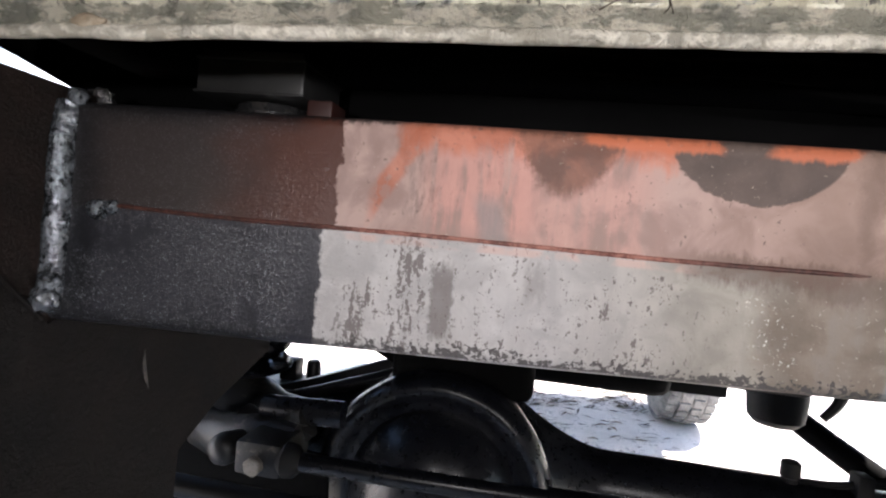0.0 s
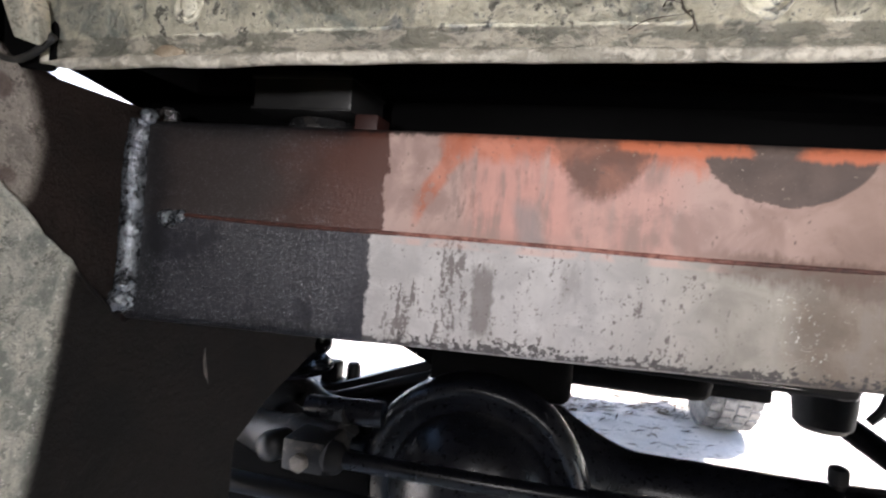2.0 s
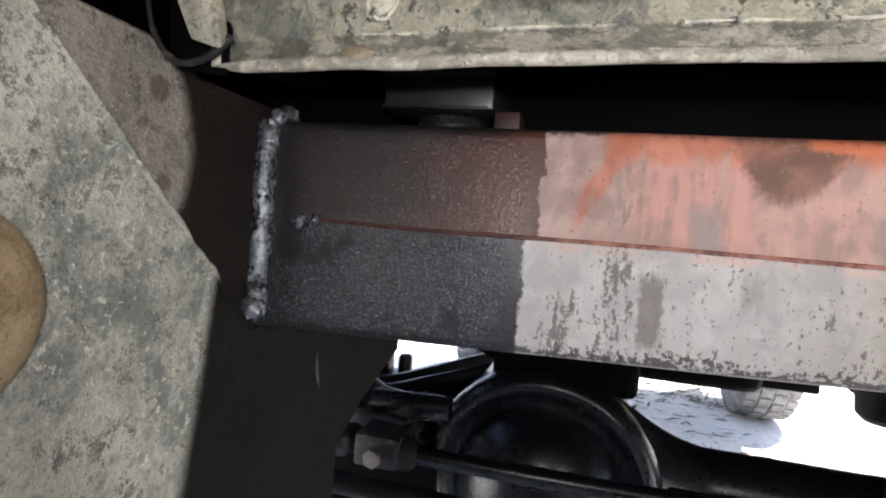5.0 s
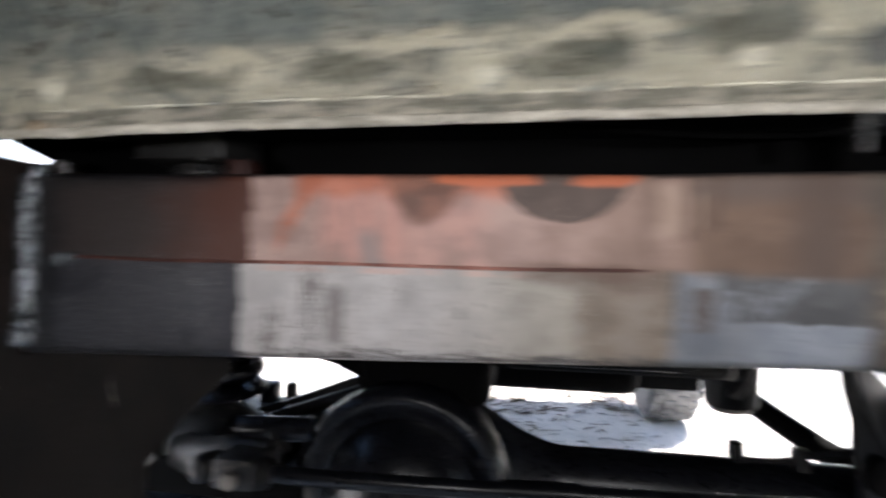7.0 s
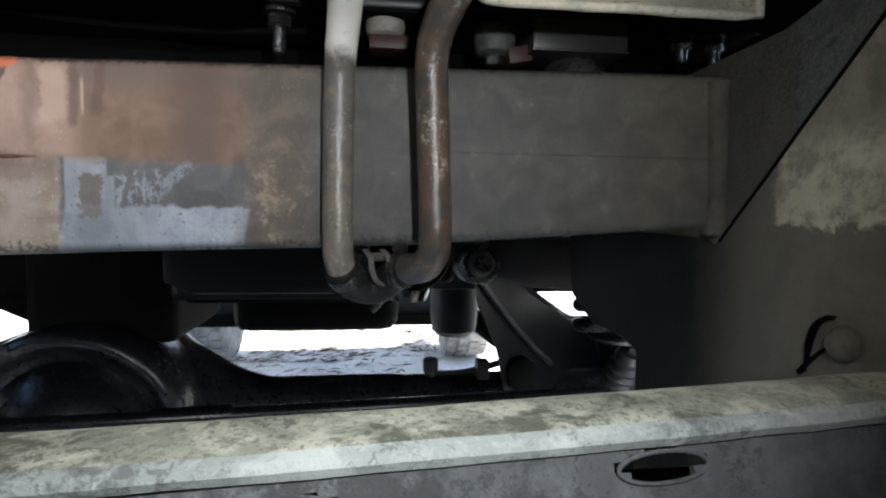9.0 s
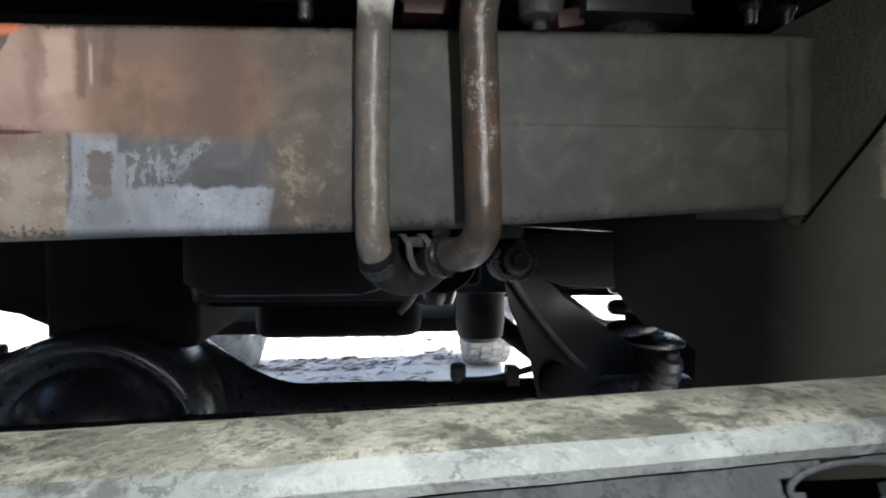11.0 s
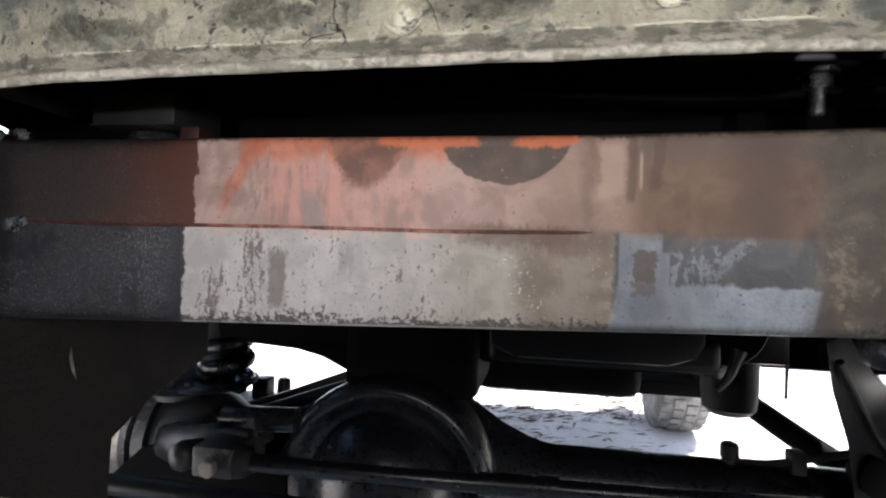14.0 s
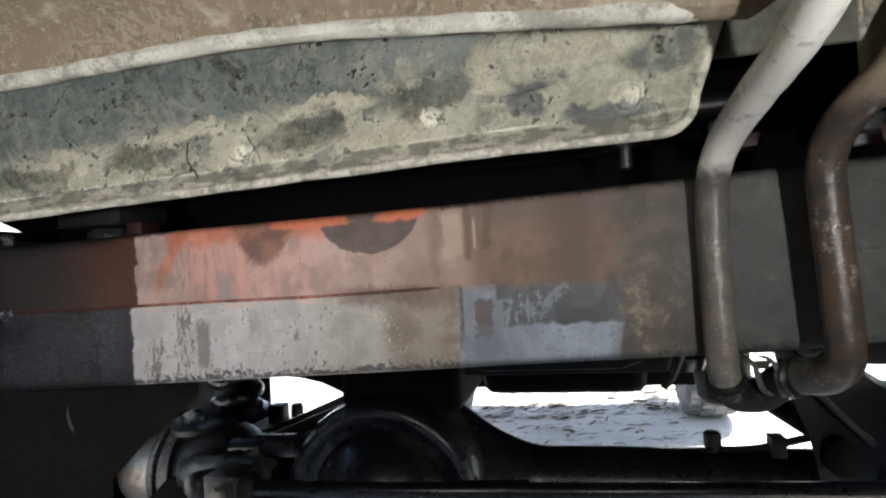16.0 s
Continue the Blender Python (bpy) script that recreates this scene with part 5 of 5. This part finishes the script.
def knuckle(s):
    root = thing("steering_knuckle", s * 0.66, 0.56, 0.48, "dusty steering knuckle with rust streaks and a shiny ball end", "knuckle", "steering knuckles")
    m = Matrix.Translation((s * 0.50, 0.575, 0.560)) @ toward((s, 0, 0))
    part("ball_end", lathe([(0.195, 0.082), (0.225, 0.085), (0.262, 0.080), (0.285, 0.066), (0.297, 0.040), (0.300, 0.0)], m, 40), RUSTY, root, "shiny rust-streaked ball")
    # disc added as a dark backdrop for the ball end
    part("backdrop_disc", lathe([(0.305, 0.0), (0.305, 0.165), (0.312, 0.168), (0.320, 0.165), (0.320, 0.0)], m, 40), FLAT_BLACK, root, "black disc added to hide bright background")
    part("flange_ring", lathe([(0.150, 0.070), (0.152, 0.094), (0.172, 0.095), (0.176, 0.084), (0.182, 0.084), (0.184, 0.094), (0.198, 0.092), (0.2, 0.07)], m, 40), DUSTY, root, "dusty bolted flange")
    part("body", lathe([(-0.01, 0.055), (0.03, 0.060), (0.06, 0.078), (0.10, 0.086), (0.152, 0.082)], m, 36), DUSTY, root)
    part("top_cap", lathe([(0, 0.0), (0, 0.052), (0.010, 0.052), (0.014, 0.044), (0.014, 0)], pose(s * 0.64, 0.565, 0.640, 8, 0, 0), 32), DUSTY, root, "king pin cap")
    for k in range(4):
        a = radians(45 + 90 * k)
        part("cap_bolt", hexagon(0.008, 0.01, pose(s * 0.64 + 0.036 * math.cos(a), 0.565 + 0.036 * math.sin(a), 0.659)), BOLT, root)
    part("lower_cap", lathe([(0, 0.0), (0, 0.045), (0.02, 0.055), (0.05, 0.055), (0.05, 0.0)], pose(s * 0.64, 0.56, 0.445), 28), DUSTY, root, "lower king pin cap")
    part("steering_arm", box((min(s * 0.424, s * 0.484), 0.364, 0.583), (max(s * 0.424, s * 0.484), 0.43, 0.625), 0.006), DUSTY, root, "dusty grey steering arm bracket")
    part("arm_lug", lathe([(-0.05, 0.0), (-0.05, 0.018), (0.006, 0.021), (0.014, 0.018), (0.020, 0.011), (0.022, 0.0)], Matrix.Translation((s * 0.511, 0.392, 0.600)) @ toward((s * 0.25, -1, 0.1)), 24), DUSTY, root, "rust-brown lug")
    part("arm_casting", tube([(s * 0.43, 0.43, 0.600), (s * 0.50, 0.44, 0.598), (s * 0.575, 0.47, 0.585), (s * 0.63, 0.53, 0.57)], 0.030, 16, 6, 0.2, 3.0), DUSTY, root, "dusty cast steering arm")
    for bx in (0.456,):
        part("arm_bolt", hexagon(0.0125, 0.012, Matrix.Translation((s * bx, 0.360, 0.598)) @ FACE_FRONT @ pose(0, 0, 0, 0, 0, 12)), NUT, root, "dusty hex bolt head")
    part("damper_eye", tube([(s * 0.50, 0.47, 0.632), (s * 0.46, 0.47, 0.634), (s * 0.385, 0.475, 0.636)], 0.0185, 18, 4), AXLE, root, "glossy dark cylinder")
    part("damper_boot", tube([(s * 0.535, 0.465, 0.615), (s * 0.50, 0.465, 0.60), (s * 0.455, 0.46, 0.612), (s * 0.43, 0.46, 0.625)], 0.022, 14, 6, 0.25, 5.0), RUBBER, root, "crumpled rubber boot")
    return root


knuckle(-1)


def coil_spring(s, rim):
    root = thing("coil_spring", s * 0.60, 0.60, 0.655, "black coil spring standing in a pressed seat", "spring", "coil springs")
    turns, n = 2.6, 90
    path = [(s * 0.588 + 0.038 * math.cos(2 * math.pi * turns * k / n), 0.61 + 0.038 * math.sin(2 * math.pi * turns * k / n), 0.655 + 0.095 * k / n) for k in range(n + 1)]
    part("coil", tube(path, 0.0135, 12, 0), AXLE, root)
    part("seat", lathe([(0, 0.0), (0, rim), (0.006, rim + 0.002), (0.010, rim - 0.008), (0.010, 0.0)], pose(s * 0.615, 0.605, 0.650, 3, 0, 0), 36), AXLE, root, "pressed steel spring seat")
    part("bump_stop", lathe([(0.0, 0.0), (0.0, 0.030), (0.03, 0.034), (0.045, 0.026), (0.06, 0.034), (0.12, 0.032), (0.12, 0.0)], pose(s * 0.60, 0.61, 0.672), 24), RUBBER, root, "ribbed rubber bump stop")
    part("turret", lathe([(0.13, 0.0), (0.13, 0.07), (0.16, 0.075), (0.26, 0.065), (0.26, 0.0)], pose(s * 0.60, 0.61, 0.655), 28), FLAT_BLACK, root, "black spring turret")


coil_spring(-1, 0.082)
coil_spring(1, 0.050)


def rods():
    tie = thing("tie_rod", 0, 0.4, 0.60, "glossy black steel tie rod across the front of the axle", "rod", "steering rods")
    part("bar", tube([(-0.425, 0.375, 0.606), (-0.2, 0.385, 0.604), (0.1, 0.40, 0.606), (0.52, 0.42, 0.612)], 0.0115, 18, 8), AXLE, tie)
    part("sleeve", tube([(-0.10, 0.39, 0.6045), (0.0, 0.396, 0.6052)], 0.0145, 18, 4), AXLE, tie, "threaded sleeve")
    part("end_boot", lathe([(0, 0.012), (0.008, 0.02), (0.02, 0.022), (0.03, 0.012), (0.03, 0)], Matrix.Translation((-0.40, 0.375, 0.606)) @ toward((-1, 0, 0)), 20), RUBBER, tie, "rubber boot")
    drag = thing("drag_link", -0.2, 0.3, 0.58, "black steel drag link below the tie rod", "rod", "steering rods")
    part("bar", tube([(-0.62, 0.300, 0.592), (-0.3, 0.300, 0.590), (0.1, 0.305, 0.583), (0.50, 0.315, 0.575)], 0.0125, 18, 8), BLACK, drag)
    part("clamp_ring", tube([(-0.052, 0.302, 0.587), (-0.030, 0.302, 0.5865)], 0.0155, 16, 2), BLACK, drag)


rods()


def radius_arm():
    root = thing("radius_arm", 0.36, 0.4, 0.7, "oily black suspension arm with a rubber bushed eye", "suspension arm")
    flat = [(0.315, 0.800), (0.360, 0.806), (0.440, 0.738), (0.533, 0.672), (0.59, 0.655), (0.645, 0.620), (0.675, 0.56), (0.675, 0.49), (0.40, 0.52), (0.374, 0.660), (0.330, 0.735)]
    outline = [(x, 0.44 + 1.05 * (x - 0.318), z) for x, z in flat]
    part("arm", slab(outline, (0.02, 0.045, 0.0), 0.006), OILY, root)
    part("rib", tube([(x, 0.43 + 1.05 * (x - 0.318), z) for x, z in ((0.335, 0.775), (0.375, 0.725), (0.43, 0.665), (0.50, 0.60))], 0.005, 10, 6, 0.2, 2.0), BLACK, root, "oily stiffening rib")
    knee = Matrix.Translation((0.628, 0.60, 0.590)) @ toward((0.10, -0.45, 0.9))
    part("ball_joint", lathe([(-0.06, 0.0), (-0.06, 0.026), (-0.04, 0.030), (-0.034, 0.024), (-0.024, 0.031), (-0.016, 0.025), (-0.006, 0.031), (0.002, 0.025), (0.012, 0.030), (0.020, 0.023), (0.032, 0.026), (0.044, 0.020), (0.048, 0.0)], knee, 28), DUSTY, root, "ribbed dusty ball joint boot")
    part("ball_nut", hexagon(0.012, 0.018, knee @ pose(0, 0, 0.050)), BLACK, root, "oily castle nut")
    m = Matrix.Translation((0.294, 0.265, 0.817)) @ toward((0.15, -1, 0.05))
    part("bushing", lathe([(-0.02, 0.012), (-0.02, 0.0225), (0.010, 0.0225), (0.014, 0.0205), (0.014, 0.0165), (0.008, 0.0155), (0.008, 0.012)], m, 32), BOLT, root, "worn grey bush eye")
    part("bolt", hexagon(0.009, 0.014, m @ pose(0, 0, 0.020)), BOLT, root, "steel through bolt")
    part("washer", lathe([(0.0135, 0.0), (0.0135, 0.0145), (0.0165, 0.0145), (0.0165, 0.0)], m, 24), CUP, root)
    part("washer", lathe([(0.0165, 0.0), (0.0165, 0.0105), (0.0185, 0.0105), (0.0185, 0.0)], m, 24), DUSTY, root, "dusty inner washer")
    part("hanger", slab([(0.315, 0.30, 0.842), (0.46, 0.30, 0.842), (0.46, 0.30, 0.795), (0.42, 0.30, 0.782), (0.36, 0.30, 0.785), (0.315, 0.30, 0.80)], (0, 0.02, 0), 0.003), BLACK, root, "black hanger bracket")
    part("lower_eye", lathe([(-0.02, 0.0), (-0.02, 0.024), (0.02, 0.026), (0.026, 0.014), (0.026, 0.0)], Matrix.Translation((0.420, 0.535, 0.612)) @ FACE_FRONT, 24), FLAT_BLACK, root)


radius_arm()


# ---------------------------------------------------------------- engine, gearbox, body
def engine():
    root = thing("engine", 0, 0.8, 0.7, "black engine block with its oil sump", "engine")
    part("block", box((-0.40, 0.74, 0.730), (0.34, 1.30, 1.05), 0.02, 3), FLAT_BLACK, root)
    part("steering_box", box((-0.60, 0.58, 0.728), (-0.33, 0.80, 0.86), 0.015, 3), FLAT_BLACK, root, "black steering box")
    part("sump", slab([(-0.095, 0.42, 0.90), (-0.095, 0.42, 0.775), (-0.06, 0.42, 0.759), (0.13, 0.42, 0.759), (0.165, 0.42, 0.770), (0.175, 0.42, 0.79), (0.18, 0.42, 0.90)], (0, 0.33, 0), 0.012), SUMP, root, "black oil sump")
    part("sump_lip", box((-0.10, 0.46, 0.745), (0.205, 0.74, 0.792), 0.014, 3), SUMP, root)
    # block added to shut out light between sump and gearbox
    part("slot_filler", box((-0.13, 0.60, 0.716), (0.215, 0.76, 0.82), 0.018, 3), FLAT_BLACK, root, "black block added to close a bright slot behind the sump")
    # outline follows the gap's upper edge as the camera sees it
    part("gap_filler", slab([(-0.60, 0.60, 0.765), (-0.60, 0.60, 0.727), (-0.445, 0.60, 0.723), (-0.40, 0.60, 0.710), (-0.345, 0.60, 0.688), (-0.30, 0.60, 0.655), (-0.30, 0.60, 0.765)], (0, 0.02, 0), 0.003), FLAT_BLACK, root, "black filler shaped to the gap the camera sees")
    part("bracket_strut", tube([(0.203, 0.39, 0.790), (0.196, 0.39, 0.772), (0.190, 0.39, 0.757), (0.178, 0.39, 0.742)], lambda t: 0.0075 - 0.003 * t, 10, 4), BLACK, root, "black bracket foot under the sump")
    part("front_cover", box((-0.345, 0.56, 0.66), (-0.125, 0.80, 0.90), 0.02, 3), FLAT_BLACK, root)
    part("pulley", lathe([(0, 0.0), (0, 0.06), (0.01, 0.064), (0.02, 0.055), (0.03, 0.064), (0.036, 0.06), (0.036, 0.0)], Matrix.Translation((0.245, 0.62, 0.80)) @ FACE_FRONT, 32), FLAT_BLACK, root)
    part("filter", lathe([(0, 0.0), (0.004, 0.030), (0.02, 0.036), (0.10, 0.036), (0.11, 0.03), (0.11, 0.0)], pose(0.240, 0.62, 0.715), 28), AXLE, root, "dark cylinder filter")
    mount = thing("engine_mount", 0.37, 0.8, 0.62, "black rubber engine mount hanging below the block", "engine mount")
    part("body", lathe([(0, 0.0), (0.0, 0.040), (0.012, 0.052), (0.05, 0.056), (0.16, 0.056), (0.20, 0.07), (0.20, 0.0)], pose(0.368, 0.95, 0.582), 32), RUBBER, mount)
    part("bracket", box((0.30, 0.86, 0.70), (0.45, 1.04, 0.88), 0.012), BLACK, mount)
    rig = thing("outrigger", 0.62, 1.0, 0.66, "black body outrigger bracket behind the suspension arm", "outrigger")
    # lower edge set to bound the gap in the camera's view
    part("plate", slab([(0.40, 1.0, 0.672), (0.86, 1.0, 0.682), (0.86, 1.0, 1.03), (0.40, 1.0, 1.03)], (0, 0.03, 0), 0.004), FLAT_BLACK, rig)
    part("flange", box((0.40, 0.985, 0.676), (0.86, 1.045, 0.684), 0.002), FLAT_BLACK, rig)
    wire = thing("sensor_wire", 0.5, 0.9, 0.7, "thin black wire hanging beside the engine mount", "wire")
    part("strand", tube([(0.485, 0.97, 0.80), (0.488, 0.972, 0.72), (0.486, 0.97, 0.615)], 0.0035, 6, 6), RUBBER, wire)


engine()


def side_link():
    root = thing("suspension_link", 0.55, 1.0, 0.5, "black suspension link slanting down beside the engine mount", "suspension link")
    part("bar", tube([(0.40, 1.22, 0.62), (0.475, 1.15, 0.560), (0.60, 0.98, 0.480), (0.72, 0.80, 0.43)], 0.027, 16, 6), FLAT_BLACK, root)


side_link()

def skid():
    root = thing("gearbox_crossmember", 0, 1.7, 0.45, "flat black gearbox crossmember under the floor", "crossmember")
    part("skid", box((-0.62, 1.60, 0.464), (0.50, 2.05, 0.512), 0.012), FLAT_BLACK, root)
    part("gearbox", box((-0.22, 1.25, 0.520), (0.25, 2.3, 0.95), 0.05, 3), FLAT_BLACK, root, "black gearbox case")
    part("hanger", box((-0.66, 1.70, 0.48), (-0.60, 1.95, 0.90), 0.01), FLAT_BLACK, root)
    part("hanger", box((0.48, 1.70, 0.48), (0.54, 1.95, 0.90), 0.01), FLAT_BLACK, root)


skid()


def rear_axle():
    root = thing("rear_axle", 0, 2.95, 0.3, "dark rear axle between the rear wheels", "axle")
    part("tube", tube([(-0.62, 2.95, 0.36), (0, 2.95, 0.36), (0.55, 2.95, 0.36)], 0.045, 18, 4), FLAT_BLACK, root)
    part("housing", lathe([(-0.14, 0.0), (-0.12, 0.10), (0, 0.13), (0.12, 0.10), (0.16, 0.0)], Matrix.Translation((0.1, 2.95, 0.36)) @ FACE_FRONT, 32), FLAT_BLACK, root)
    return root


back_axle = rear_axle()


def rear_wheel(x):
    root = back_axle
    m = Matrix.Translation((x, 2.95, 0.372)) @ toward((1, 0, 0))
    w = 0.126
    tyre = part("wheel", lathe([(-w * 0.8, 0.19), (-w * 0.98, 0.23), (-w, 0.29), (-w * 0.95, 0.335), (-w * 0.82, 0.358), (-w * 0.4, 0.366), (w * 0.4, 0.366), (w * 0.82, 0.358), (w * 0.95, 0.335), (w, 0.29), (w * 0.98, 0.23), (w * 0.8, 0.19)], m, 72), TYRE, root, "dusty wide off-road tyre")
    part("rim", lathe([(-w * 0.80, 0.195), (-w * 0.7, 0.18), (-w * 0.2, 0.165), (-w * 0.1, 0.07), (-w * 0.05, 0.0), (w * 0.05, 0.0), (w * 0.1, 0.07), (w * 0.5, 0.165), (w * 0.7, 0.18), (w * 0.80, 0.195)], m, 48), RIM, tyre, "pale blue-grey rim")
    for row, (off, half) in enumerate(((-0.092, 0.024), (-0.031, 0.026), (0.031, 0.026), (0.092, 0.024))):
        for k in range(34):
            a = 2 * math.pi * (k + 0.5 * (row % 2)) / 34
            if not (-2.7 < math.atan2(math.sin(a), math.cos(a)) < 0.8):
                continue
            lug = box((off - half, -0.026, -0.004), (off + half, 0.026, 0.010), 0.003, 1)
            rr = 0.364 if abs(off) < 0.05 else 0.357
            place = Matrix.Translation((x, 2.95, 0.372)) @ Matrix.Rotation(a, 4, "X") @ Matrix.Translation((0, 0, 0)) @ pose(0, rr, 0, -90, 0, 0)
            lug.transform(place)
            part("tread_block", lug, TYRE, tyre, smooth=False)


rear_wheel(0.70)
rear_wheel(-0.745)


def body():
    root = thing("vehicle_body", 0, 2.0, 1.0, "dark underside of the vehicle body", "vehicle body")
    # guessed body blocks, added to cast the vehicle's shadow
    part("floor_pan", box((-0.80, 0.60, 1.02), (0.80, 3.62, 1.30), 0.02), FLAT_BLACK, root)
    # slab out of view, keeps sun off the beam
    part("front_sun_block", box((-0.85, -0.66, 1.13), (0.85, 0.62, 1.32), 0.02), FLAT_BLACK, root, "unseen slab added above the bumper to block sun")
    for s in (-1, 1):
        part("sill", box((s * 0.80 - 0.03, 1.3, 0.70 if s > 0 else 0.84), (s * 0.80 + 0.03, 3.62, 1.05), 0.01), FLAT_BLACK, root)


body()


# ---------------------------------------------------------------- ground and distance
def ground():
    n, far = 60, 60.0
    bm = bmesh.new()
    ticks = [math.copysign(abs(t) ** 2.2, t) * far for t in [(-1 + 2 * i / n) for i in range(n + 1)]]
    rows = [[bm.verts.new((x, y + 2.5, 0.02 * noise.noise(Vector((x * 0.9, y * 0.9, 0))) * (1 if abs(x) < 8 and abs(y) < 8 else 0) - 0.006)) for x in ticks] for y in ticks]
    for a, b in zip(rows, rows[1:]):
        for k in range(n):
            bm.faces.new((a[k], a[k + 1], b[k + 1], b[k]))
    part("ground", bm, EARTH, None, "pale dry trampled earth", category="ground", kind="structure")


ground()


def litter():
    rnd = random.Random(4)
    bm = bmesh.new()
    for i in range(5200):
        x, y = rnd.uniform(-0.95, 0.62), rnd.uniform(1.7, 5.0)
        if noise.noise(Vector((x * 1.1, y * 1.4, 3))) < -0.02 and rnd.random() < 0.85:
            continue
        a, l, w = rnd.gauss(0.3, 0.7), rnd.uniform(0.012, 0.060), rnd.uniform(0.003, 0.010)
        c, s = math.cos(a), math.sin(a)
        z = 0.02 * noise.noise(Vector((x * 0.9, (y - 2.5) * 0.9, 0))) - 0.003
        lift = rnd.uniform(0.002, 0.014)
        pts = [(-l, 0, 0), (0, -w, lift), (l, 0, lift * 0.4), (0, w, lift * 0.6)]
        vs = [bm.verts.new((x + px * c - py * s, y + px * s + py * c, z + pz)) for px, py, pz in pts]
        bm.faces.new(vs)
    part("leaf_litter", bm, LITTER, None, "scattered dry leaves and twigs on the earth", False, "leaf litter", "", "stuff")


litter()


def house():
    root = thing("house", -7.5, 11, 0, "white rendered house wall far behind the vehicle", "house")
    part("wall", box((-16, 11.0, -0.1), (-1.2, 11.3, 3.2), 0.02), WALL, root)
    # side wall lengthened to bounce sun underneath and whiten the sky sliver
    part("side_wall", box((-5.6, -4.0, -0.1), (-5.3, 10.98, 3.2), 0.02), WALL, root, "sunlit white side wall")
    part("pilaster", box((-5.3, 4.1, -0.1), (-5.18, 4.5, 3.2), 0.01), RIM, root, "pale blue pilaster")
    part("roof", slab([(-16.4, 10.6, 3.2), (-0.8, 10.6, 3.2), (-0.8, 14, 4.6), (-16.4, 14, 4.6)], (0, 0, 0.12), 0.01), ROOF, root)


house()


def bush(x, y, size, seed):
    rnd = random.Random(seed)
    root = thing("shrub", x, y, 0, "leafy green shrub behind the vehicle", "shrub", "shrubs")
    bm = bmesh.new()
    for k in range(6):
        a = rnd.uniform(0, 6.28)
        tip = Vector((x + size * 0.6 * math.cos(a), y + size * 0.6 * math.sin(a), size * rnd.uniform(0.7, 1.2)))
        tube([(x, y, -0.02), Vector((x, y, 0)).lerp(tip, 0.5) + Vector((0, 0, 0.1)), tip], lambda t: 0.03 * (1.05 - t), 6, 4, bm=bm)
    part("stems", bm, BARK, root)
    bm = bmesh.new()
    for k in range(900):
        d = Vector((rnd.gauss(0, 1), rnd.gauss(0, 1), rnd.gauss(0, 0.8))).normalized() * size * rnd.uniform(0.35, 0.8) ** 0.8
        c = Vector((x, y, size * 0.75)) + d
        if c.z < 0.02:
            continue
        u = Vector((rnd.gauss(0, 1), rnd.gauss(0, 1), rnd.gauss(0, 1))).normalized()
        v = u.orthogonal().normalized()
        l, w = rnd.uniform(0.03, 0.07), rnd.uniform(0.015, 0.03)
        vs = [bm.verts.new(c + u * l), bm.verts.new(c + v * w), bm.verts.new(c - u * l), bm.verts.new(c - v * w)]
        bm.faces.new(vs)
    part("leaves", bm, LEAVES, root, smooth=False)


bush(2.9, 5.2, 0.7, 1)
bush(4.0, 6.2, 1.0, 2)
bush(3.4, 4.0, 0.5, 3)
bush(-3.4, 6.4, 0.8, 4)
